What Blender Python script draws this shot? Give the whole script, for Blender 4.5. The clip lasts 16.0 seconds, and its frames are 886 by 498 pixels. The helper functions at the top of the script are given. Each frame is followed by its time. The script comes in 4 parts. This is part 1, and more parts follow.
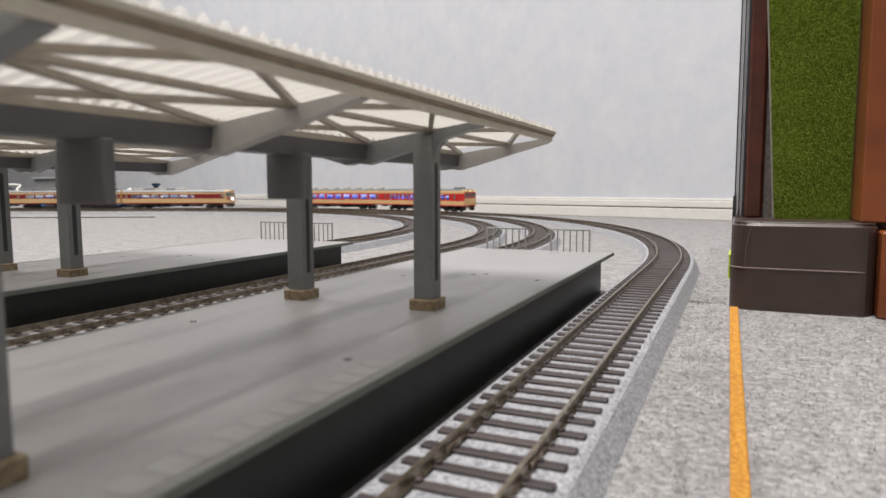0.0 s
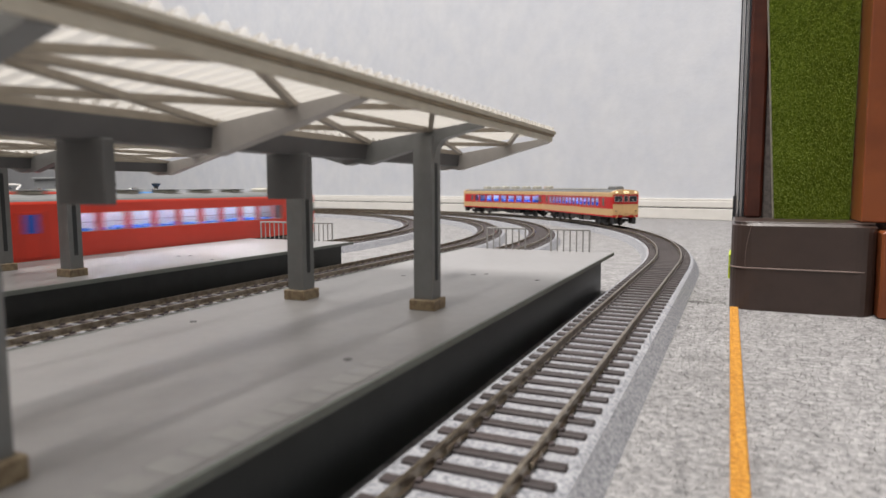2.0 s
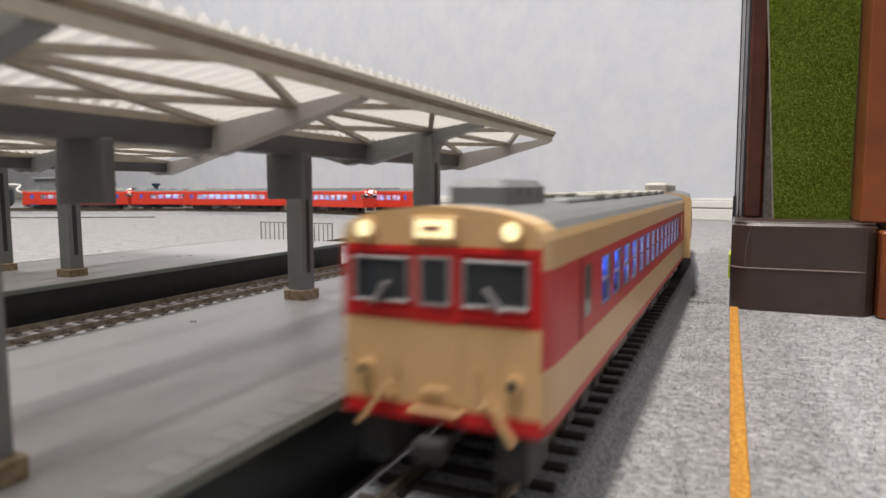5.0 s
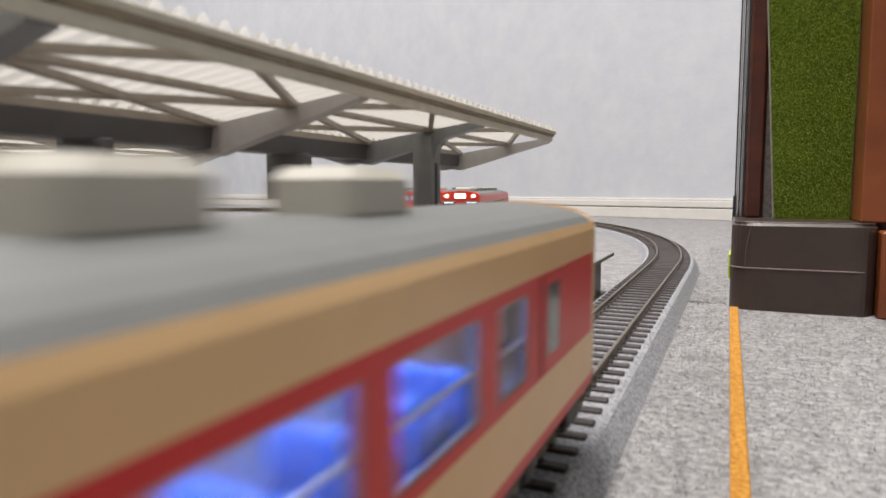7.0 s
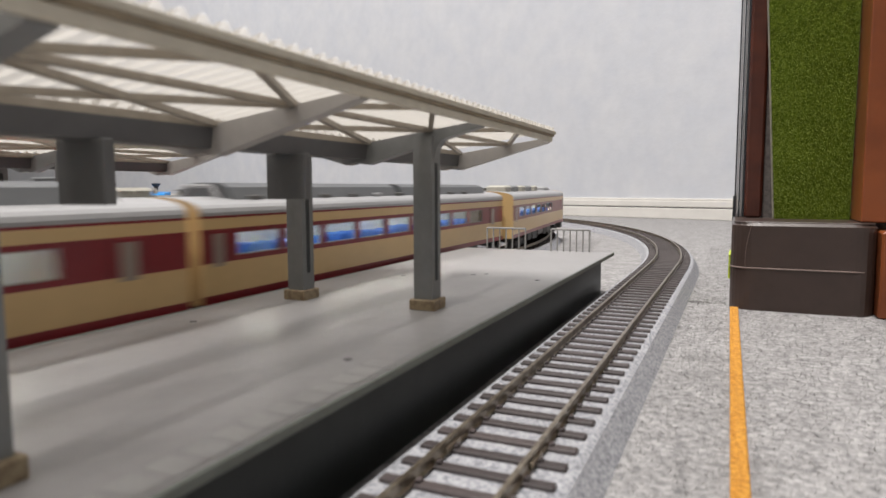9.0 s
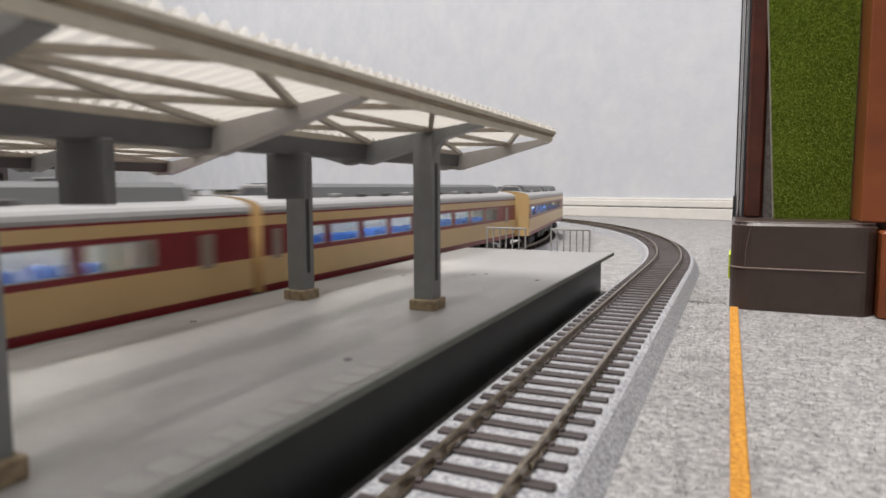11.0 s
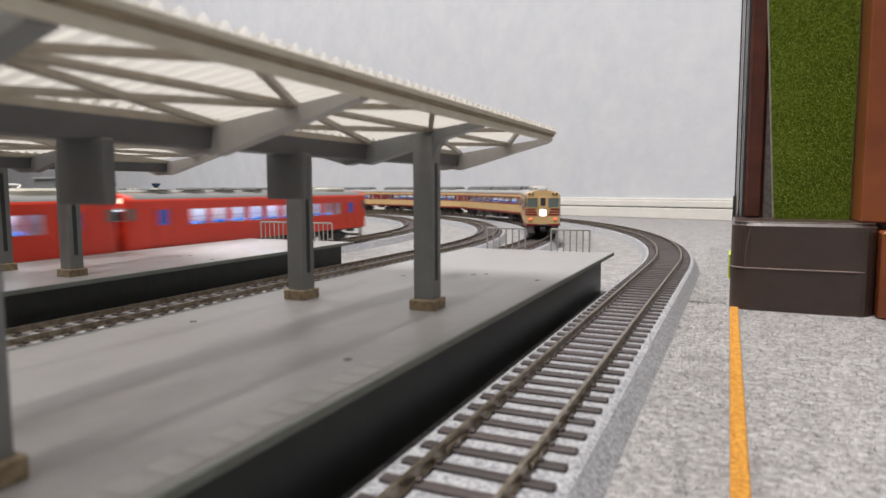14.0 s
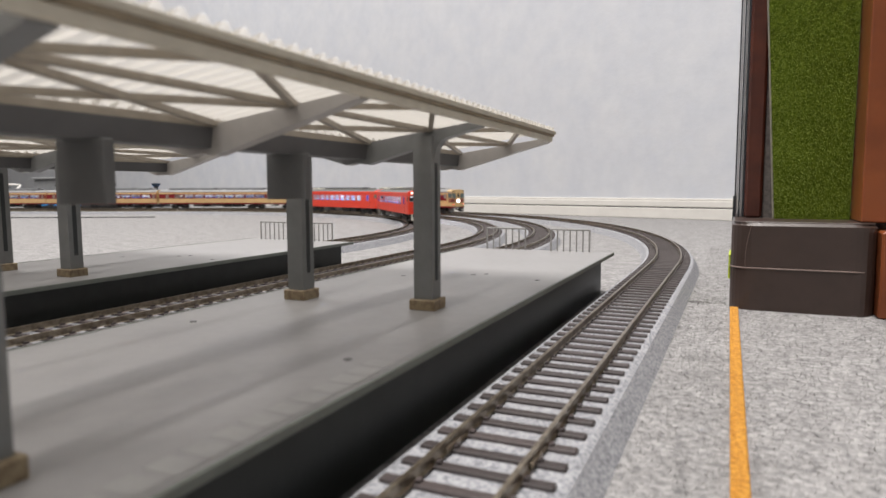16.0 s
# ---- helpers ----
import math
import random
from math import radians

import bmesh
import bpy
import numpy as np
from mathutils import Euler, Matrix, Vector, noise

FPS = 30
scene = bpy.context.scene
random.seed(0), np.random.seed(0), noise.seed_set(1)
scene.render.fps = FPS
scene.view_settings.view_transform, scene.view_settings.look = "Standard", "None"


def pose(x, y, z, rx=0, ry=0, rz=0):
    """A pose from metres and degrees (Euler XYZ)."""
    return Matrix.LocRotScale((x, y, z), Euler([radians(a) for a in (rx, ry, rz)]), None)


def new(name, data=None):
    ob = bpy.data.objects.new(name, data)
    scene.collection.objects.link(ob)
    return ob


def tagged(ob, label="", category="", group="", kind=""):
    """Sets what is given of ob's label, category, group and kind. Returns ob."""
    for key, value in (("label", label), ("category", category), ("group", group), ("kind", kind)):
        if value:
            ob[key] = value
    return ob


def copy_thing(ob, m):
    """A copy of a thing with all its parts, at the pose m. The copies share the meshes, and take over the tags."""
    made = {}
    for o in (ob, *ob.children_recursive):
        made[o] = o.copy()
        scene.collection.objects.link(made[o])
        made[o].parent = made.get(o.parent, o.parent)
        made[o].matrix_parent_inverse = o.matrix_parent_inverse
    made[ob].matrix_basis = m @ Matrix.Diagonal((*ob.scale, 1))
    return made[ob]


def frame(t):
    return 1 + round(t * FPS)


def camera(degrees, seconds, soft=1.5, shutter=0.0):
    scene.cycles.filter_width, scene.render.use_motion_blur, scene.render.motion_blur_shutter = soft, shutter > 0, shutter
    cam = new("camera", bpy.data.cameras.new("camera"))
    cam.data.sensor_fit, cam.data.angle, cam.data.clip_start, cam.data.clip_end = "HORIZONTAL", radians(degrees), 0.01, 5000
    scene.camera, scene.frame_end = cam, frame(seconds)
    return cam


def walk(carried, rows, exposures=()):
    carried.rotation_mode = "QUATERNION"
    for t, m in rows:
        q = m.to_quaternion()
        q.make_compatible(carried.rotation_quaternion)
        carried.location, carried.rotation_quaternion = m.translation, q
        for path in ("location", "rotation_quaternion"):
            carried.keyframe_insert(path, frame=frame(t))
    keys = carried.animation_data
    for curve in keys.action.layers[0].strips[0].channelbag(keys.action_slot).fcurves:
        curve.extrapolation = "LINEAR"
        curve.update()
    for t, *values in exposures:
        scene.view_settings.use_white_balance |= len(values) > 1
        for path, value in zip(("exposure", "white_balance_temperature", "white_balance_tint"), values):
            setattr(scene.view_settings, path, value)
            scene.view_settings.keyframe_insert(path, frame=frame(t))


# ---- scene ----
# ---- camera ----
EYE = (0.0, 0.0, 0.0603)
cam = camera(68.66, 16.0, soft=1.5, shutter=0.5)
CAM_POSE = pose(*EYE, 84.61, 0.0, 24.33) @ pose(0, 0, 0, 0, 0, -0.2)
walk(cam, [(0.0, CAM_POSE), (16.0, CAM_POSE)], exposures=[(0.0, 0.0), (16.0, 0.0)])
cam.data.dof.use_dof = True
cam.data.dof.focus_distance = 0.40
cam.data.dof.aperture_fstop = 26.0

# ---- world and light ----
world = bpy.data.worlds.new("world")
scene.world = world
world.use_nodes = True
world.node_tree.nodes["Background"].inputs[0].default_value = (0.9, 0.95, 1.0, 1)
world.node_tree.nodes["Background"].inputs[1].default_value = 0.05


def area_lamp(name, m, size, length, power, colour):
    data = bpy.data.lights.new(name, "AREA")
    data.shape, data.size, data.size_y, data.energy, data.color = "RECTANGLE", size, length, power, colour
    ob = new(name, data)
    ob.matrix_basis = m
    return ob


# The second lamp is unseen, added to brighten the far left wall.
LAMPS = [((-0.20, -0.30, 2.31), 0.16, 1.2, 83), ((-2.1, 0.75, 2.31), 0.16, 1.2, 52)]
for at, size, length, power in LAMPS:
    area_lamp("unseen_lamp_light", pose(*at), size, length, power, (1.0, 0.957, 0.925))


# ---- materials ----
def material(name, base, rough=0.5, metal=0.0, grain=0.0, scale=200.0, second=None, big=0.0, big_scale=20.0,
             bump=0.0, bump_scale=400.0, emit=None, power=0.0, spec=0.5, detail=4.0, island=0.0, ob_random=0.0, span=(0.36, 0.62)):
    m = bpy.data.materials.new(name)
    m.use_nodes = True
    nt = m.node_tree
    b = nt.nodes["Principled BSDF"]
    b.inputs["Roughness"].default_value, b.inputs["Metallic"].default_value = rough, metal
    b.inputs["Specular IOR Level"].default_value = spec
    b.inputs["Base Color"].default_value = (*base, 1)
    co = nt.nodes.new("ShaderNodeTexCoord").outputs["Object"]

    def tex(s, d=detail):
        n = nt.nodes.new("ShaderNodeTexNoise")
        n.inputs["Scale"].default_value, n.inputs["Detail"].default_value = s, d
        n.inputs["Roughness"].default_value = 0.62
        nt.links.new(co, n.inputs["Vector"])
        return n.outputs["Fac"]

    def blend(fac, a, c, factor_range):
        r = nt.nodes.new("ShaderNodeMapRange")
        r.inputs[1].default_value, r.inputs[2].default_value = factor_range
        nt.links.new(fac, r.inputs[0])
        mx = nt.nodes.new("ShaderNodeMix")
        mx.data_type = "RGBA"
        nt.links.new(r.outputs[0], mx.inputs[0])
        for k, v in ((6, a), (7, c)):
            if isinstance(v, tuple):
                mx.inputs[k].default_value = (*v, 1)
            else:
                nt.links.new(v, mx.inputs[k])
        return mx.outputs[2]

    colour = base
    if grain:
        other = second or tuple(max(0.0, v * (1 - grain)) for v in base)
        colour = blend(tex(scale), other, base, span)
    if big:
        dim = nt.nodes.new("ShaderNodeMix")
        dim.data_type, dim.blend_type = "RGBA", "MULTIPLY"
        dim.inputs[0].default_value = 1
        shade = blend(tex(big_scale, 3.0), (1 - big, 1 - big, 1 - big), (1.0, 1.0, 1.0), (0.35, 0.6))
        if isinstance(colour, tuple):
            dim.inputs[6].default_value = (*colour, 1)
        else:
            nt.links.new(colour, dim.inputs[6])
        nt.links.new(shade, dim.inputs[7])
        colour = dim.outputs[2]
    if ob_random or island:
        src = nt.nodes.new("ShaderNodeObjectInfo").outputs["Random"] if ob_random else nt.nodes.new("ShaderNodeNewGeometry").outputs["Random Per Island"]
        amount = ob_random or island
        r = nt.nodes.new("ShaderNodeMapRange")
        r.inputs[3].default_value, r.inputs[4].default_value = 1 - amount, 1 + amount
        nt.links.new(src, r.inputs[0])
        hsv = nt.nodes.new("ShaderNodeHueSaturation")
        nt.links.new(r.outputs[0], hsv.inputs["Value"])
        if isinstance(colour, tuple):
            hsv.inputs["Color"].default_value = (*colour, 1)
        else:
            nt.links.new(colour, hsv.inputs["Color"])
        colour = hsv.outputs[0]
    if not isinstance(colour, tuple):
        nt.links.new(colour, b.inputs["Base Color"])
    if bump:
        bm_ = nt.nodes.new("ShaderNodeBump")
        bm_.inputs["Strength"].default_value = bump
        bm_.inputs["Distance"].default_value = 0.3 / bump_scale
        nt.links.new(tex(bump_scale), bm_.inputs["Height"])
        nt.links.new(bm_.outputs[0], b.inputs["Normal"])
    if emit:
        b.inputs["Emission Color"].default_value = (*emit, 1)
        b.inputs["Emission Strength"].default_value = power
    return m


def glass_material(name, tint, gloss=0.08):
    m = bpy.data.materials.new(name)
    m.use_nodes = True
    nt = m.node_tree
    nt.nodes.remove(nt.nodes["Principled BSDF"])
    out = nt.nodes["Material Output"]
    tr, gl, mx = (nt.nodes.new("ShaderNode" + k) for k in ("BsdfTransparent", "BsdfGlossy", "MixShader"))
    tr.inputs[0].default_value = (*tint, 1)
    gl.inputs["Roughness"].default_value = 0.06
    mx.inputs[0].default_value = gloss
    nt.links.new(tr.outputs[0], mx.inputs[1])
    nt.links.new(gl.outputs[0], mx.inputs[2])
    nt.links.new(mx.outputs[0], out.inputs[0])
    return m


M_CARPET = material("grey_felt_carpet", (0.42, 0.41, 0.405), 0.97, grain=0.6, scale=420, second=(0.19, 0.187, 0.19), big=0.24, big_scale=80, bump=1.0, bump_scale=1300, spec=0.1, detail=10, span=(0.34, 0.62))
M_FUZZ = material("grey_felt_fibres", (0.41, 0.40, 0.396), 0.95, grain=0.55, scale=190, big=0.2, big_scale=60, span=(0.38, 0.58), spec=0.1, island=0.4)
M_WALL = material("wallpaper", (0.62, 0.632, 0.66), 0.85, grain=0.1, scale=14, second=(0.55, 0.572, 0.622), big=0.03, big_scale=42, bump=0.18, bump_scale=150, spec=0.2, detail=6, span=(0.3, 0.68))
M_ROOM = material("room_paint", (0.78, 0.77, 0.74), 0.9, grain=0.04, scale=20, bump=0.1, bump_scale=150)
M_BASE = material("baseboard_white", (0.74, 0.72, 0.68), 0.45, grain=0.05, scale=60, big=0.05, big_scale=8)
M_GAP = material("dark_joint", (0.12, 0.12, 0.12), 0.8)
M_PLAT = material("platform_grey_plastic", (0.305, 0.298, 0.297), 0.42, grain=0.06, scale=260, big=0.05, big_scale=24, bump=0.06, bump_scale=900)
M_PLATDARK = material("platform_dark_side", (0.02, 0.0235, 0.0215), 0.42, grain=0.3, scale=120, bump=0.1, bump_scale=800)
M_TILE = material("platform_edge_tile", (0.35, 0.346, 0.34), 0.5, grain=0.08, scale=300)
M_EDGE = material("platform_edge_green_grey", (0.15, 0.165, 0.145), 0.5, grain=0.12, scale=260)
M_STEEL = material("column_grey_plastic", (0.21, 0.215, 0.215), 0.42, grain=0.1, scale=220, big=0.08, big_scale=30, bump=0.12, bump_scale=700)
M_SLOT = material("column_slot", (0.03, 0.035, 0.036), 0.6)
M_PEG = material("peg_grey", (0.13, 0.13, 0.128), 0.6)
M_BEAM = material("beam_light_grey", (0.44, 0.42, 0.40), 0.5, grain=0.08, scale=240, big=0.1, big_scale=40, bump=0.1, bump_scale=700)
M_FASCIA = material("fascia_cream_grey", (0.62, 0.575, 0.47), 0.5, grain=0.1, scale=260, big=0.08, big_scale=30)
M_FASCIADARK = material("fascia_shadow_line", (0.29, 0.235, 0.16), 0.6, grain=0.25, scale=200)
M_LATTICE = material("lattice_brown_grey", (0.34, 0.30, 0.245), 0.5, grain=0.15, scale=260)
M_GUTTER = material("gutter_dark_grey", (0.10, 0.10, 0.103), 0.5, grain=0.1, scale=150, big=0.08, big_scale=30)
M_BOARD = material("hanging_board_grey", (0.12, 0.122, 0.122), 0.5, grain=0.1, scale=150)
M_WOOD = material("column_base_tan", (0.33, 0.26, 0.16), 0.6, grain=0.4, scale=500, second=(0.2, 0.14, 0.085), bump=0.2, bump_scale=900)
M_FENCE = material("fence_grey", (0.3, 0.295, 0.285), 0.5, grain=0.1, scale=300)
M_RAIL = material("nickel_rail", (0.33, 0.285, 0.22), 0.34, 0.85, grain=0.3, scale=300, second=(0.17, 0.135, 0.095))
M_SLEEPER = material("sleeper_brown_plastic", (0.062, 0.048, 0.047), 0.6, grain=0.35, scale=900, ob_random=0.25, bump=0.2, bump_scale=1500)
M_SLEEPERS = material("sleeper_row_brown_plastic", (0.062, 0.048, 0.047), 0.6, grain=0.35, scale=900, island=0.25)
M_ROADBED = material("roadbed_grey_speckled", (0.43, 0.432, 0.452), 0.9, grain=0.5, scale=1150, second=(0.16, 0.168, 0.19), big=0.14, big_scale=260, bump=0.9, bump_scale=1900, detail=6, span=(0.38, 0.57))
M_CURVEBED = material("curve_bed_brown", (0.085, 0.066, 0.06), 0.7, grain=0.4, scale=700, bump=0.4, bump_scale=1200)
M_TAPE = material("yellow_tape", (0.74, 0.375, 0.055), 0.75, grain=0.35, scale=900, second=(0.48, 0.2, 0.025), bump=0.6, bump_scale=1300)
M_BROWN = material("dark_brown_plastic", (0.055, 0.036, 0.03), 0.34, grain=0.15, scale=90, bump=0.15, bump_scale=500)
M_SEAM = material("seam_worn", (0.2, 0.15, 0.13), 0.4)
M_TURF = material("green_turf", (0.175, 0.235, 0.03), 0.95, grain=0.6, scale=520, second=(0.075, 0.12, 0.01), big=0.22, big_scale=70, bump=1.0, bump_scale=900, spec=0.1, detail=8, span=(0.38, 0.6))
M_NAP = material("green_turf_fibres", (0.235, 0.30, 0.05), 0.9, spec=0.15, island=0.55)
M_TURFEDGE = material("turf_backing", (0.3, 0.28, 0.22), 0.9, grain=0.3, scale=300)
M_MAHOGANY = material("red_brown_panel", (0.085, 0.022, 0.012), 0.32, grain=0.4, scale=40, second=(0.045, 0.012, 0.008))
M_ORANGEWOOD = material("orange_brown_wood", (0.25, 0.066, 0.017), 0.42, grain=0.3, scale=24, second=(0.18, 0.045, 0.012), big=0.2, big_scale=14, bump=0.1, bump_scale=300)
M_BOARDEDGE = material("grey_board", (0.16, 0.14, 0.13), 0.85, grain=0.4, scale=400, bump=0.4, bump_scale=900)
M_ALU = material("strip_aluminium", (0.5, 0.48, 0.48), 0.35, 0.6, grain=0.1, scale=100)
M_BLACK = material("black_plastic", (0.015, 0.015, 0.016), 0.45)
M_BLUE = material("controller_blue", (0.01, 0.32, 0.86), 0.45, grain=0.08, scale=80)
M_CHROME = material("chrome", (0.62, 0.62, 0.62), 0.2, 1.0)
M_WIRE = material("white_wire", (0.7, 0.68, 0.64), 0.5)
M_CLUTTER = material("dark_grey_machine", (0.035, 0.038, 0.045), 0.5, grain=0.3, scale=60)
M_GREYBOX = material("grey_box", (0.3, 0.31, 0.32), 0.5, grain=0.1, scale=60)

CREAM = material("car_cream", (0.66, 0.43, 0.205), 0.32, grain=0.05, scale=300, big=0.05, big_scale=40)
RED = material("car_red", (0.54, 0.02, 0.02), 0.38, grain=0.05, scale=300, big=0.05, big_scale=40, spec=0.35)
EXP_CREAM = material("express_cream", (0.63, 0.435, 0.205), 0.33, grain=0.05, scale=300, big=0.05, big_scale=40)
CRIMSON = material("express_crimson", (0.2, 0.008, 0.014), 0.33, grain=0.08, scale=300)
LOCAL_RED = material("local_vermilion", (0.70, 0.048, 0.022), 0.35, grain=0.05, scale=300, big=0.05, big_scale=40)
ROOF_GREY = material("car_roof_grey", (0.155, 0.16, 0.157), 0.5, grain=0.08, scale=300, spec=0.35)
ROOF_SILVER = material("car_roof_silver", (0.34, 0.34, 0.345), 0.4, grain=0.06, scale=300)
AC_GREY = material("ac_unit_warm_grey", (0.46, 0.44, 0.38), 0.5, grain=0.08, scale=300)
AC_DARK = material("ac_unit_dark_grey", (0.2, 0.205, 0.205), 0.5, grain=0.1, scale=300)
HOUSING = material("roof_housing_dark", (0.115, 0.12, 0.125), 0.5, grain=0.1, scale=300)
UNDER = material("underframe_black", (0.022, 0.022, 0.022), 0.6, grain=0.3, scale=300)
UNDER_GREY = material("underfloor_grey", (0.13, 0.125, 0.12), 0.6, grain=0.3, scale=200)
FRAME_GREY = material("window_frame_grey", (0.34, 0.33, 0.33), 0.45, 0.2)
DARKGLASS = material("cab_glass_dark", (0.03, 0.035, 0.04), 0.08)
PALEGLASS = material("cab_glass_grey_green", (0.12, 0.15, 0.14), 0.1)
GLASS = glass_material("window_glass", (0.93, 0.96, 1.0), 0.09)
SEAT = material("seat_blue", (0.02, 0.15, 0.62), 0.6, grain=0.3, scale=200)
INTERIOR = material("interior_pale", (0.8, 0.82, 0.82), 0.7)
LED_BLUE = material("cabin_light_blue", (0.8, 0.8, 0.9), 0.5, emit=(0.5, 0.6, 1.0), power=30.0)
LED_COOL = material("cabin_light_cool", (0.8, 0.8, 0.8), 0.5, emit=(1.0, 0.96, 0.74), power=16.0)
LED_WHITE = material("cabin_light_white", (0.8, 0.8, 0.9), 0.5, emit=(0.95, 0.97, 1.0), power=34.0)
GLOW_WARM = material("headlight_warm", (0.9, 0.85, 0.6), 0.3, emit=(1.0, 0.82, 0.42), power=1.0)
GLOW_WHITE = material("headlight_white", (0.9, 0.9, 0.9), 0.3, emit=(0.95, 0.93, 1.0), power=4.5)
LED_DIM = material("cab_glow_cool", (0.6, 0.65, 0.7), 0.5, emit=(0.75, 0.88, 1.0), power=1.2)
GLOW_PINK = material("headlight_pinkish", (0.9, 0.7, 0.7), 0.3, emit=(1.0, 0.62, 0.42), power=2.5)
GLOW_RED = material("tail_light_red", (0.8, 0.1, 0.05), 0.3, emit=(1.0, 0.12, 0.05), power=1.6)
SIGN_BAR = material("sign_writing_bar", (0.3, 0.12, 0.08), 0.5)


# ---- mesh tools ----
class Shape:
    """Collects faces with material slots and becomes one mesh."""

    def __init__(self):
        self.v, self.f, self.m = [], [], []

    def add(self, verts, faces, slot=0):
        n = len(self.v)
        self.v += [tuple(p) for p in verts]
        self.f += [tuple(i + n for i in f) for f in faces]
        self.m += [slot] * len(faces)
        return self

    def box(self, x0, x1, y0, y1, z0, z1, c=0.0, slot=0):
        """A box, with its twelve edges cut by c."""
        if c <= 0:
            v = [(x, y, z) for x in (x0, x1) for y in (y0, y1) for z in (z0, z1)]
            return self.add(v, [(0, 1, 3, 2), (4, 6, 7, 5), (0, 4, 5, 1), (2, 3, 7, 6), (0, 2, 6, 4), (1, 5, 7, 3)], slot)
        c = min(c, abs(x1 - x0) * 0.45, abs(y1 - y0) * 0.45, abs(z1 - z0) * 0.45)
        bm = bmesh.new()
        pts = []
        for x, sx in ((x0, 1), (x1, -1)):
            for y, sy in ((y0, 1), (y1, -1)):
                for z, sz in ((z0, 1), (z1, -1)):
                    pts += [(x + sx * c, y + sy * c, z), (x + sx * c, y, z + sz * c), (x, y + sy * c, z + sz * c)]
        for p in pts:
            bm.verts.new(p)
        bmesh.ops.convex_hull(bm, input=bm.verts)
        bmesh.ops.dissolve_limit(bm, angle_limit=0.01, verts=bm.verts, edges=bm.edges)
        bm.verts.index_update()
        self.add([tuple(p.co) for p in bm.verts], [tuple(q.index for q in f.verts) for f in bm.faces], slot)
        bm.free()
        return self

    def tube(self, a, b, r, n=10, slot=0, r2=None, caps=True):
        a, b = Vector(a), Vector(b)
        q = (b - a).to_track_quat("Z", "Y")
        r2 = r if r2 is None else r2
        v = []
        for p, rr in ((a, r), (b, r2)):
            for k in range(n):
                w = 2 * math.pi * k / n
                v.append(p + q @ Vector((rr * math.cos(w), rr * math.sin(w), 0)))
        f = [(k, (k + 1) % n, n + (k + 1) % n, n + k) for k in range(n)]
        if caps:
            f += [tuple(range(n))[::-1], tuple(range(n, 2 * n))]
        return self.add(v, f, slot)

    def bar(self, a, b, w, h, slot=0):
        """A bar of rectangular section from a to b, w wide and h high."""
        a, b = Vector(a), Vector(b)
        d = (b - a).normalized()
        side = d.cross(Vector((0, 0, 1)))
        side = side.normalized() if side.length > 1e-6 else Vector((1, 0, 0))
        up = side.cross(d)
        v = [p + side * sx * w / 2 + up * sz * h / 2 for p in (a, b) for sx, sz in ((-1, -1), (1, -1), (1, 1), (-1, 1))]
        return self.add(v, [(0, 1, 2, 3), (7, 6, 5, 4), (0, 4, 5, 1), (1, 5, 6, 2), (2, 6, 7, 3), (3, 7, 4, 0)], slot)

    def prism(self, outline, axis, a0, a1, slot=0):
        """An outline in the two other axes, drawn out from a0 to a1 along the axis."""
        n = len(outline)

        def put(p, a):
            q = list(p)
            q.insert(axis, a)
            return tuple(q)
        v = [put(p, a0) for p in outline] + [put(p, a1) for p in outline]
        f = [(k, (k + 1) % n, n + (k + 1) % n, n + k) for k in range(n)] + [tuple(range(n))[::-1], tuple(range(n, 2 * n))]
        return self.add(v, f, slot)


def rounded_block(x0, x1, y0, y1, z0, z1, r):
    out = []
    for cx, cy, a0 in ((x1 - r, y1 - r, 0), (x0 + r, y1 - r, 90), (x0 + r, y0 + r, 180), (x1 - r, y0 + r, 270)):
        for k in range(7):
            w = math.radians(a0 + 15 * k)
            out.append((cx + r * math.cos(w), cy + r * math.sin(w)))
    n = len(out)
    c = min(0.0014, (z1 - z0) * 0.4)
    ccx, ccy = (x0 + x1) / 2, (y0 + y1) / 2

    def ring(z, s):
        return [(p[0] + (ccx - p[0]) * s / (x1 - x0) * 2, p[1] + (ccy - p[1]) * s / (y1 - y0) * 2, z) for p in out]
    v = ring(z0, 0) + ring(z1 - c, 0) + ring(z1, c)
    f = [(k + a, (k + 1) % n + a, n + (k + 1) % n + a, n + k + a) for a in (0, n) for k in range(n)] + [tuple(range(n))[::-1], tuple(range(2 * n, 3 * n))]
    return Shape().add(v, f)


def part(name, shape, mats, parent=None, label="", smooth=False, weld=False):
    me = bpy.data.meshes.new(name)
    me.from_pydata(shape.v, [], shape.f)
    for m in (mats if isinstance(mats, (list, tuple)) else [mats]):
        me.materials.append(m)
    me.polygons.foreach_set("material_index", shape.m)
    bm = bmesh.new()
    bm.from_mesh(me)
    if weld:
        bmesh.ops.remove_doubles(bm, verts=bm.verts, dist=0.00002)
    bmesh.ops.recalc_face_normals(bm, faces=bm.faces)
    bm.to_mesh(me)
    bm.free()
    if smooth:
        me.polygons.foreach_set("use_smooth", [True] * len(me.polygons))
    me.update()
    ob = new(name, me)
    ob.parent = parent
    if label:
        tagged(ob, label)
    return ob


def thing(name, label, category, group="", kind=""):
    ob = new(name)
    ob.empty_display_size = 0.02
    return tagged(ob, label, category, group, kind)


